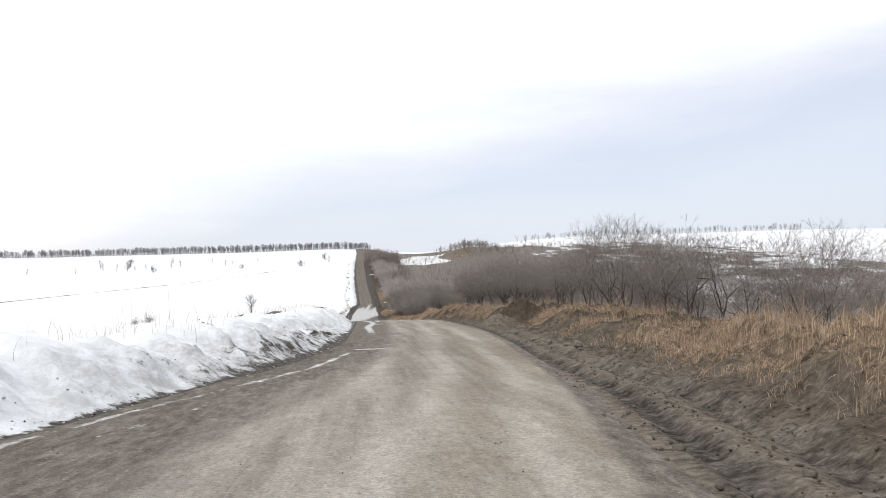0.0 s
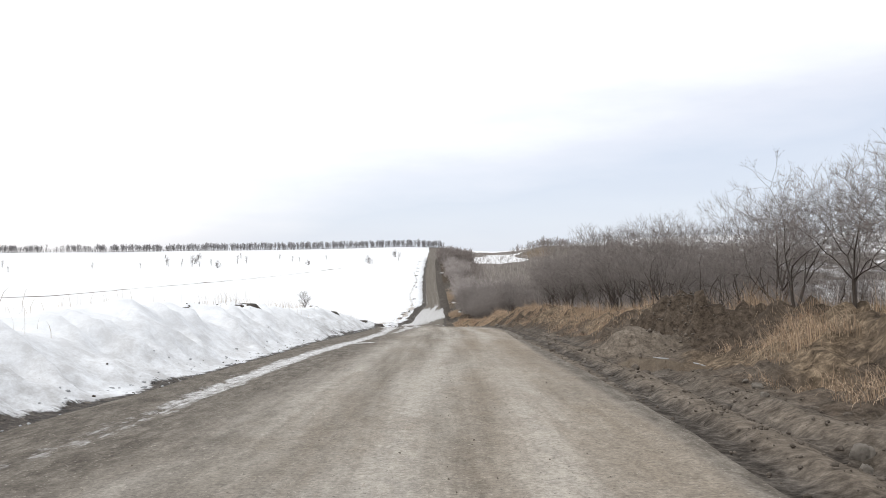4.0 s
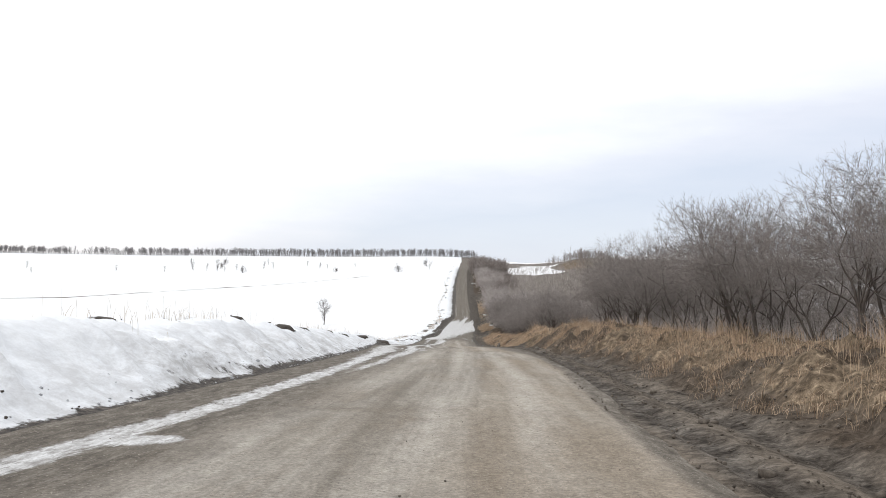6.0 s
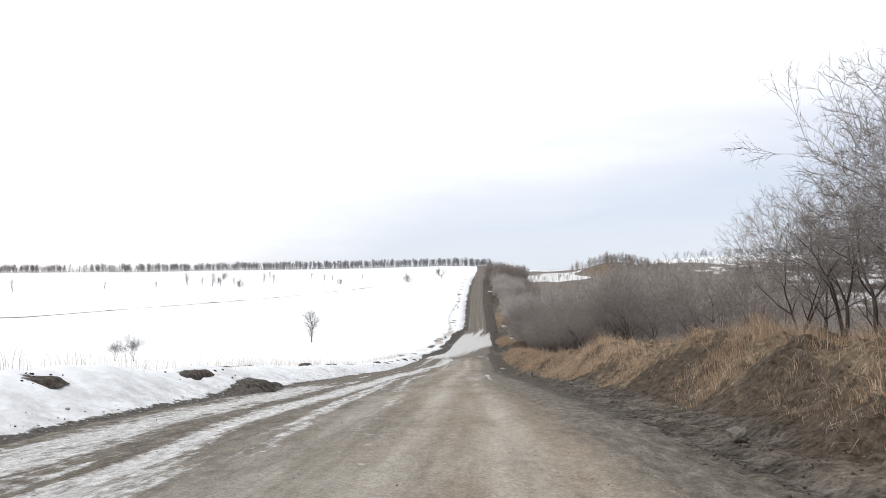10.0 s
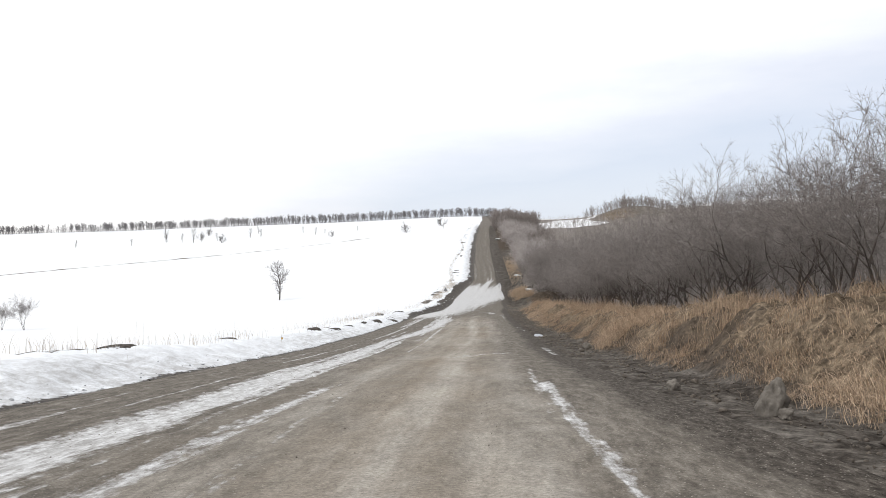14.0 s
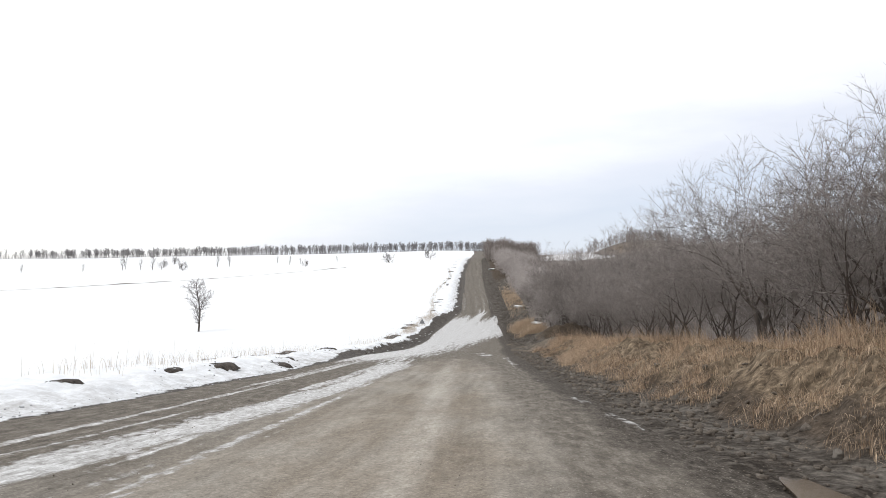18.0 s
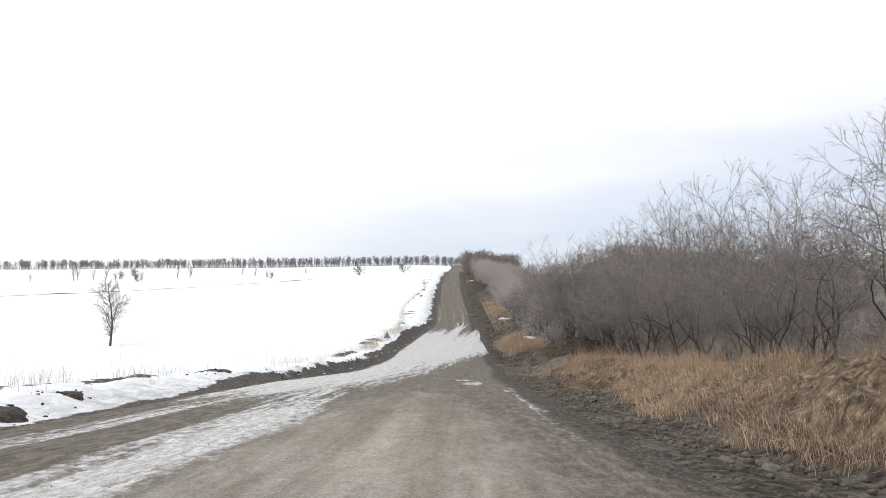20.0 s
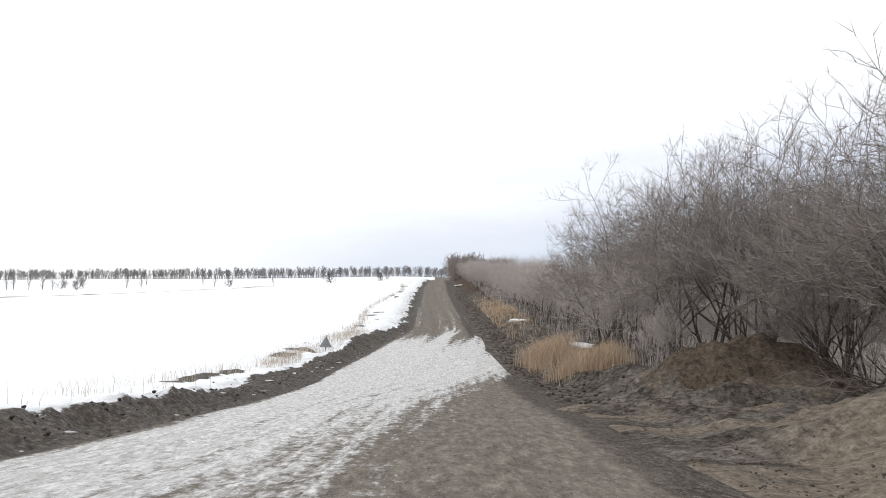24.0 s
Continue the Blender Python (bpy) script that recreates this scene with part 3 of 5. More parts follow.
straw = np.clip(0.9 * smooth(20, 10, np.abs(dr)) * smooth(340, 310, Y) + 0.85 * knoll, 0, 1)
tagged(sheet("ground", X, Y, Z, GROUND, snow=snow, straw=straw), "rolling farmland under old snow with bare brown patches", "ground", kind="structure")

# ---- road ----
v = np.concatenate([np.arange(-40, 380, 0.26), np.arange(380, 900, 1.0)])
u = np.linspace(-0.05, 1.05, 92)
U, Y = np.meshgrid(u, v)
lo, hi = road_left(Y), road_right(Y)
X = lo + (hi - lo) * U
across = U * (hi - lo)
wander = 0.5 * (fbm(Y * 0.03, Y * 0 + 3, 31, 3) - 0.5)


def streak(ys, at, width, strength):
    """A long band on the road: distance from its left edge, half width and strength along it."""
    c, w, s = np.interp(Y, ys, at), np.interp(Y, ys, width), np.interp(Y, ys, strength)
    w = w * (0.75 + 0.5 * fbm(Y * 0.12, Y * 0 + 7 + at[0], 71, 3))
    return s * np.exp(-((across - c - wander) / w) ** 2)


first = streak([40, 55, 66, 81, 95, 110, 118, 150, 165], [1.2, 1.0, 0.9, 1.5, 1.4, 1.2, 1.1, 1.3, 1.6], [0.2, 0.34, 0.38, 0.42, 0.42, 0.7, 1.1, 1.2, 0.6], [0, 0.75, 0.9, 0.9, 0.8, 0.9, 0.75, 0.75, 0])
second = streak([84, 95, 112, 128, 152, 165, 172, 195, 212, 240, 262, 275], [2.0, 2.2, 2.7, 3.0, 3.4, 3.4, 3.4, 3.7, 3.1, 4.5, 4.5, 4.0], [0.3, 0.35, 0.5, 0.55, 0.85, 0.7, 0.8, 0.6, 0.65, 0.8, 1.3, 1.6], [0, 0.6, 0.8, 0.8, 0.8, 0.8, 0.95, 0.9, 0.85, 0.9, 0.8, 0])
third = streak([140, 148, 166, 180, 184, 206, 214], [6.0, 5.4, 4.9, 5.3, 5.8, 6.0, 5.0], [0.25, 0.4, 0.3, 0.3, 0.1, 0.2, 0.3], [0, 0.7, 0.8, 0.85, 0.1, 0.1, 0.6]) * smooth(240, 216, Y)
broken = smooth(0.36, 0.56, fbm(Y * 0.35, Y * 0 + 5, 68, 3))
stripe = broken * streak([164, 167, 174, 186, 190], [9.7, 9.8, 9.9, 10.5, 10.7], [0.13, 0.14, 0.12, 0.12, 0.08], [0, 0.6, 0.6, 0.55, 0])
far_stripe = broken * streak([222, 228, 256, 276, 290], [12.2, 12.2, 11.5, 11.6, 11.0], [0.2, 0.22, 0.16, 0.22, 0.25], [0, 0.5, 0.42, 0.48, 0])


def slash(points, width, strength):
    """A thin line of slush along a few points."""
    best = np.full(X.shape, 99.0)
    for (xa, ya), (xb, yb) in zip(points[:-1], points[1:]):
        f = np.clip(((X - xa) * (xb - xa) + (Y - ya) * (yb - ya)) / ((xb - xa) ** 2 + (yb - ya) ** 2), 0, 1)
        best = np.minimum(best, np.hypot(X - xa - f * (xb - xa), Y - ya - f * (yb - ya)))
    return strength * 0.72 * (0.40 + 1.0 * fbm(X * 0.9, Y * 0.8, 73, 3)) * smooth(1.5, 0.4, (best + 0.12 * (fbm(X * 1.5, Y * 1.5, 70, 3) - 0.5)) / width)


slashes = np.maximum.reduce([slash([(2.4, 158.2), (3.8, 160.8), (5.7, 163.5)], 0.14, 0.85), slash([(6.15, 181), (6.2, 171.4), (6.4, 164.3)], 0.15, 0.9), slash([(3.6, 151.4), (1.2, 147.5)], 0.16, 0.7),
                             slash([(2.9, 193.2), (3.9, 195.5), (5.5, 196.9)], 0.22, 0.9), slash([(7.3, 194.5), (7.25, 202)], 0.16, 0.8), slash([(3.5, 287.3), (4.6, 284), (4.2, 280.5)], 0.35, 0.8), slash([(2.0, 287.9), (4.0, 287.4)], 0.25, 0.8), slash([(5.6, 275), (6.1, 262)], 0.16, 0.75),
                             slash([(-4.75, 10), (-4.45, 13), (-3.95, 15.5), (-3.1, 19.5), (-1.6, 26), (-0.5, 33)], 0.13, 0.85), slash([(-3.6, 12), (-2.7, 16.5)], 0.10, 0.6)])
pools = sum(s * np.exp(-(((X - px) / rx) ** 2 + ((Y - py) / ry) ** 2) ** 2) for px, py, rx, ry, s in ((0.3, 35.4, 0.8, 0.3, 1.0), (1.4, 74.8, 0.65, 0.5, 1.0), (1.1, 112.8, 0.65, 0.5, 1.0), (4.3, 281, 0.7, 2.5, 0.6)))
bend = 3.2 * (fbm(X * 0.12, Y * 0.05, 35, 3) - 0.5)
edge_r = np.interp(Y, [250, 275, 290, 302, 318, 330, 342, 372], [4.6, 5.2, 5.8, 5.6, 6.4, 8.6, 11.5, 12.0])
icy = smooth(252, 280, Y) * smooth(1.0, 0.2, (Y - 346 - 26 * (fbm(across * 1.1, Y * 0.02, 42, 3) - 0.5)) / 34) * smooth(3.4, -3.4, across + bend - edge_r) * smooth(-0.3, 0.5, across)
tracks = 0.5 + 0.5 * np.sin(across * (3.4 + 0.8 * smooth(365, 390, Y)) + 2.2 * wander + 1.2 * np.sin(Y * 0.09) * smooth(365, 390, Y) + 3.0 * (fbm(X * 0.2, Y * 0.04, 36, 3) - 0.5) + 0.05 * Y)
hill = smooth(360, 378, Y)
arcs = 0.5 + 0.5 * np.sin(6.5 * (across - 0.035 * (Y - 300) ** 2 / 10) + 11.0 * (fbm(X * 0.15, Y * 0.05, 55, 3) - 0.5))
icy_fill = icy * (0.70 + 0.12 * (tracks - 0.5) + 0.20 * (arcs - 0.5) * smooth(270, 300, Y) + 0.14 * smooth(318, 340, Y) + 0.14 * smooth(3.4, 1.4, across))
threads = 0.60 * smooth(0.48, 0.64, fbm(across * 2.8 + 2 * wander, Y * 0.035, 39, 3)) * smooth(100, 125, Y) * smooth(0.4, 1.4, across) * smooth(7.2, 5.0, across) * smooth(290, 270, Y)
slush = np.clip(np.maximum.reduce([threads, 0.9 * first, 0.95 * second, 0.7 * third, stripe, far_stripe, pools, slashes, icy_fill]), 0, 1)
rib = fbm(across * 2.0 + 1.2 * np.sin(Y * 0.06), Y * 0.028, 66, 4)
slush = np.clip(slush + hill * (0.30 * smooth(480, 370, Y) + 0.10) * smooth(0.5, 0.62, rib), 0, 1)
left_wet = smooth(np.interp(Y, [0, 60, 110, 150, 300], [4.8, 4.4, 5.4, 7.8, 8.0]), 1.2, across + 2 * wander)
right_wet = smooth(np.interp(Y, [0, 110, 145, 300], [0.6, 0.8, 4.2, 4.4]), 0.3, (hi - lo) - across + 1.5 * wander)
tan = np.clip((0.08 + 0.34 * smooth(115, 150, Y)) * smooth(270, 225, Y) * smooth(0.25, 0.45, U) * smooth(0.95, 0.75, U) + 0.45 * smooth(0.5, 0.8, U + 0.3 * (fbm(X * 0.3, Y * 0.08, 40, 3) - 0.5)) * smooth(180, 130, Y), 0, 1)
wet = np.clip(0.08 + 0.14 * smooth(105, 130, Y) + (0.74 + 0.06 * smooth(120, 160, Y)) * np.maximum(left_wet, right_wet) * (1 - 0.75 * hill) + 0.6 * smooth(250, 288, Y) + hill * (0.45 * smooth(0.54, 0.40, rib) - 0.25), 0, 1)
wet = np.clip(wet + 0.10 * (0.5 - arcs) * smooth(258, 282, Y) * (1 - hill), 0, 1)
rut = 0.035 * first + 0.045 * second + 0.03 * third + 0.04 * stripe
rut = rut + sum(np.exp(-((across - c - wander * k) / w) ** 2) * d for c, w, d, k in ((5.2, 0.4, 0.025, 1.5), (6.9, 0.4, 0.025, 1.5), (8.8, 0.25, 0.05, 2.0)))
edge = np.maximum(smooth(0.005, -0.05, U), smooth(0.995, 1.05, U))
lane_x = np.interp(Y, [-40, 0, 24, 52, 88, 131, 167, 218, 250, 286, 380], [-3, 0, 3.4, 5.1, 6.2, 5.9, 4.9, 4.3, 3.5, 3.0, 3.0])
lane = sum(w * np.exp(-((X - lane_x - o - 0.5 * wander) / g) ** 2) for o, g, w in ((-1.0, 0.42, 1.0), (0.75, 0.42, 1.0), (-3.0, 0.5, 0.8), (-4.6, 0.45, 0.5), (2.3, 0.3, 0.35)))
lane = lane * (1 - 0.75 * smooth(258, 288, Y)) + 0.14 * arcs ** 2 * smooth(262, 286, Y) * (1 - hill)
lane = np.where(hill > 0, hill * 1.3 * smooth(0.44, 0.60, rib), lane)
lane = np.clip(lane * (0.55 + 0.7 * fbm(X * 0.3, Y * 0.06, 38, 3)), 0, 1)
mud_w = np.interp(Y, [0, 60, 110, 150, 170, 300], [0.0, 0.2, 0.5, 0.6, 0.9, 1.0])
mud = np.clip(0.42 * smooth(1.9, 0.3, across + wander) * np.exp(-((Y - 34) / 20) ** 2) + (0.35 + 0.4 * smooth(110, 150, Y)) * smooth(mud_w + 1.0, mud_w - 0.6, (hi - lo) - across + 1.2 * wander) + 0.35 * hill * smooth(0.75, 0.95, U), 0, 1)
Z = road_z(Y) + 0.05 - rut - 0.30 * edge + (1 - 0.75 * smooth(255, 280, Y)) * (0.06 * (fbm(X * 1.4, Y * 0.5, 33, 4) - 0.5) + 0.02 * (fbm(X * 4, Y * 1.2, 34, 2) - 0.5))
Z = Z - hill * 0.13 * (1 - tracks) + 0.03 * icy * (tracks - 0.5) + 0.015 * smooth(262, 286, Y) * (1 - hill) * (arcs - 0.5) + 0.04 * icy * (fbm(X * 1.6, Y * 0.25, 37, 4) - 0.5)
tagged(sheet("road", X, Y, Z, ROAD, wet=wet, slush=slush, lane=lane, mud=mud, tan=tan), "rutted dirt road with pale dry tracks, wet edges and slush", "road", kind="structure")

# ---- ploughed snow bank and verge ----
v = np.concatenate([np.arange(-40, 380, 0.3), np.arange(380, 700, 1.0)])
d = np.concatenate([np.arange(-0.9, 8, 0.2), np.arange(8, 21.1, 0.8)])
Dd, Y = np.meshgrid(d, v)
X = road_left(Y) - Dd
Z = height(X, Y) + 0.02 - 0.8 * smooth(18, 21, Dd) - 0.25 * smooth(0.0, -0.9, Dd)
ridge_here, hill_here = smooth(262, 284, Y) * smooth(372, 360, Y), smooth(360, 376, Y)
heaps = heap_mask(X, Y)
Z = Z + bank_relief(X, Y)
mud_run = np.clip(smooth(0.42, 0.60, fbm(Y * 0.055, X * 0.02, 45, 3)) + np.exp(-((Y - 34) / 9) ** 2), 0, 1)
foot = np.interp(Y, [0, 30, 60, 118, 140, 160, 268, 284, 300, 350, 362, 380, 600], [0.15, 0.3, 0.25, 0.45, 0.5, 0.3, 0.4, 1.2, 1.8, 2.4, 2.5, 1.3, 1.0])
foot = foot + (0.9 * (ridge_here + hill_here) + 0.25) * (fbm(X * 0.2, Y * 0.25, 60, 4) - 0.5) * 2
# soil at the foot, strengthened along y 60-130 to paint shadows there too
dirt = 0.88 * smooth(foot + 0.5, foot - 0.2, Dd) + (0.42 + 0.10 * np.exp(-((Y - 36) / 14) ** 2)) * mud_run * smooth(3.2, 0.8, Dd) * smooth(190, 150, Y) * np.interp(Y, [12, 24, 46, 58, 128, 142], [0, 1, 1, 0.75, 0.6, 1])
crest_soil = smooth(0.58, 0.72, fbm(X * 0.35, Y * 0.22, 46, 3)) * smooth(3.6, 4.4, Dd) * smooth(6.4, 5.4, Dd) * smooth(20, 60, Y)
hill_path = smooth(0.7, 0.2, np.abs(Dd - 5.6 - 1.2 * np.sin(Y * 0.05))) * smooth(368, 378, Y) * smooth(560, 520, Y)
dirt = np.clip(np.maximum(dirt, 0.85 * crest_soil) + 0.35 * hill_path + 0.75 * heaps, 0, 1)
# dirty snow, plus painted shading of the bank's road side
grit_shade = np.clip(smooth(4.2, 0.9, Dd) * (0.65 + 0.5 * mud_run) * np.interp(Y, [0, 14, 25, 45, 60, 105, 140], [0.3, 0.45, 1.0, 1.0, 0.85, 0.7, 1.0]) + 0.08, 0, 1)
tagged(sheet("snow_bank", X, Y, Z, BANK, dirt=dirt, grit_shade=grit_shade), "long bank of dirty ploughed snow beside the road", "snow bank", kind="structure")

v = np.concatenate([np.arange(-40, 380, 0.3), np.arange(380, 700, 1.0)])
d = np.concatenate([np.arange(-0.6, 9, 0.2), np.arange(9, 21.1, 0.8)])
Dd, Y = np.meshgrid(d, v)
X = road_right(Y) + Dd
Z = height(X, Y) + 0.02 - 0.8 * smooth(18, 21, Dd) - 0.1 * smooth(0.0, -0.6, Dd)
Z = Z + verge_relief(X, Y)
mouth = smooth(291, 298, Y) * smooth(319, 314, Y)
start = np.interp(Y, [0, 40, 60, 76, 100, 140, 165, 200, 280, 320, 380], [2.8, 2.6, 3.4, 2.3, 2.4, 1.9, 1.6, 2.4, 2.4, 2.6, 3.0])
bare = smooth(0.50, 0.66, fbm(X * 0.25, Y * 0.2, 49, 4))
straw = np.clip(0.80 * smooth(start, start + 1.3, Dd) * (1 - 0.7 * bare * smooth(260, 150, Y)) - mouth, 0, 1)
pile_here = sum(np.exp(-(((X - px) / 2.8) ** 2 + ((Y - py) / 3.6) ** 2)) for px, py in ((13.1, 69.9), (14, 319), (18, 318), (13, 123)))
hill_straw = 0.62 * np.exp(-((Y - 400) / 26) ** 2) * smooth(2.2, 3.2, Dd) * smooth(7, 5, Dd) + 0.5 * np.exp(-(((X - 10.4) / 2.2) ** 2 + ((Y - 339) / 6) ** 2))
straw = np.where(Y > 322, hill_straw, straw)
straw = np.clip(straw - 1.1 * pile_here, 0, 1)
brown = np.clip(0.8 * smooth(1.2, 3, Dd) * (smooth(300, 285, Y) + smooth(430, 480, Y)) + pile_here * (smooth(300, 200, Y) + 1.4 * smooth(312, 317, Y)), 0, 1)
# shadow of the two ruts, painted by taking the pale tone away
rut_w = 0.25 * np.sin(Y * 0.12) + 0.3 * (fbm(Y * 0.1, Y * 0, 72, 3) - 0.5)
rut_shade = np.exp(-((Dd - 0.3 - rut_w) / 0.35) ** 2) + 0.7 * np.exp(-((Dd - 1.6 - rut_w) / 0.28) ** 2)
tagged(sheet("verge", X, Y, Z, VERGE, straw=straw, brown=brown, dry=np.clip(smooth(175, 120, Y) * ((0.45 - 0.15 * smooth(66, 80, Y)) * smooth(6, 3, Dd) + (0.5 - 0.2 * smooth(66, 80, Y)) * smooth(2.4, 1.6, Dd)) * (1 - 0.85 * rut_shade) + 0.8 * np.exp(-(((X - 11.3) / 1.3) ** 2 + ((Y - 68.6) / 1.1) ** 2)) + 0.8 * mouth * (smooth(0.45, 0.6, fbm(X * 0.25, Y * 0.5, 65, 3)) + np.exp(-(((X - 11) / 2.5) ** 2 + ((Y - 302) / 1.6) ** 2))), 0, 1)), "earth verge and berm with matted dry grass", "verge", kind="structure")

# low ridge of soil that crosses the snow field
fy = np.linspace(0, 1, 120)
fx, fyy = np.interp(fy, [0, 0.25, 0.5, 0.75, 1], [-330, -178, -130, -88, -58]), np.interp(fy, [0, 0.25, 0.5, 0.75, 1], [395, 438, 498, 546, 588])
wob = 1.5 * (fbm(fy * 30, fy * 0, 51, 3) - 0.5)
X = np.stack([fx + wob + o * 0.5 for o in (-0.7, -0.2, 0.2, 0.7)])
Y = np.stack([fyy + wob - o * 0.5 for o in (-0.7, -0.2, 0.2, 0.7)])
Z = height(X, Y) + np.array([-0.3, 0.2, 0.18, -0.3])[:, None] + 0.5 * (fbm(X * 0.2, Y * 0.2, 52, 3) - 0.62)
tagged(sheet("field_furrow", X, Y, Z, STONE), "thin line of bare soil crossing the snow field", "furrow", kind="structure")


# ---- bare trees ----
def prisms(segs, sides=3):
    """Tapered tubes: rows of p0, p1, r0, r1."""
    s = np.asarray(segs, float)
    p0, p1, r0, r1 = s[:, 0:3], s[:, 3:6], s[:, 6:7], s[:, 7:8]
    ax = p1 - p0
    ax /= np.linalg.norm(ax, axis=1, keepdims=True) + 1e-9
    ref = np.where(np.abs(ax[:, 2:3]) > 0.9, np.array([[1.0, 0, 0]]), np.array([[0, 0, 1.0]]))
    a = np.cross(ax, ref)
    a /= np.linalg.norm(a, axis=1, keepdims=True) + 1e-9
    b = np.cross(ax, a)
    ring = [p + r * (a * math.cos(2 * math.pi * k / sides) + b * math.sin(2 * math.pi * k / sides)) for p, r in ((p0, r0), (p1, r1)) for k in range(sides)]
    base = np.arange(len(s)) * 2 * sides
    faces = [np.stack([base + k, base + (k + 1) % sides, base + sides + (k + 1) % sides, base + sides + k], 1) for k in range(sides)]
    return np.stack(ring, 1).reshape(-1, 3), np.concatenate(faces)


def tube(pts, rads, sides=6):
    """One closed-up stem through a row of points."""
    pts, rads = np.asarray(pts, float), np.asarray(rads, float)
    ax = np.gradient(pts, axis=0)
    ax /= np.linalg.norm(ax, axis=1, keepdims=True) + 1e-9
    a = np.cross(ax, np.array([0.31, 0.95, 0.05]))
    a /= np.linalg.norm(a, axis=1, keepdims=True) + 1e-9
    b = np.cross(ax, a)
    t = np.arange(sides) * 2 * math.pi / sides
    ring = pts[:, None] + rads[:, None, None] * (a[:, None] * np.cos(t)[None, :, None] + b[:, None] * np.sin(t)[None, :, None])
    n = len(pts)
    k = np.arange(n * sides).reshape(n, sides)
    faces = np.stack([k[:-1], np.roll(k[:-1], -1, 1), np.roll(k[1:], -1, 1), k[1:]], -1).reshape(-1, 4)
    return ring.reshape(-1, 3), faces


def cones(segs):
    """Twigs: three-sided spikes."""
    s = np.asarray(segs, float)
    p0, p1, r0 = s[:, 0:3], s[:, 3:6], s[:, 6:7]
    ax = p1 - p0
    ax /= np.linalg.norm(ax, axis=1, keepdims=True) + 1e-9
    ref = np.where(np.abs(ax[:, 2:3]) > 0.9, np.array([[1.0, 0, 0]]), np.array([[0, 0, 1.0]]))
    a = np.cross(ax, ref)
    a /= np.linalg.norm(a, axis=1, keepdims=True) + 1e-9
    b = np.cross(ax, a)
    ring = [p0 + r0 * (a * math.cos(t) + b * math.sin(t)) for t in (0, 2.094, 4.189)] + [p1]
    base = np.arange(len(s)) * 4
    faces = [np.stack([base + i, base + (i + 1) % 3, base + 3], 1) for i in range(3)]
    return np.stack(ring, 1).reshape(-1, 3), np.concatenate(faces)


def two_kinds(quads, tris):
    """One mesh's points and faces from tubes and spikes; the spikes' third corner is doubled into quads."""
    qv, qf = quads
    tv, tf = tris
    return np.concatenate([qv, tv]), qf, tf + len(qv)


def mesh_mixed(name, quads, tris, mat):
    verts, qf, tf = two_kinds(quads, tris)
    me = bpy.data.meshes.new(name)
    me.vertices.add(len(verts))
    me.vertices.foreach_set("co", verts.astype(np.float32).ravel())
    me.loops.add(qf.size + tf.size)
    me.loops.foreach_set("vertex_index", np.concatenate([qf.ravel(), tf.ravel()]).astype(np.int32))
    me.polygons.add(len(qf) + len(tf))
    me.polygons.foreach_set("loop_start", np.concatenate([np.arange(0, qf.size, 4), qf.size + np.arange(0, tf.size, 3)]).astype(np.int32))
    me.update(calc_edges=True)
    me.materials.append(mat)
    return me


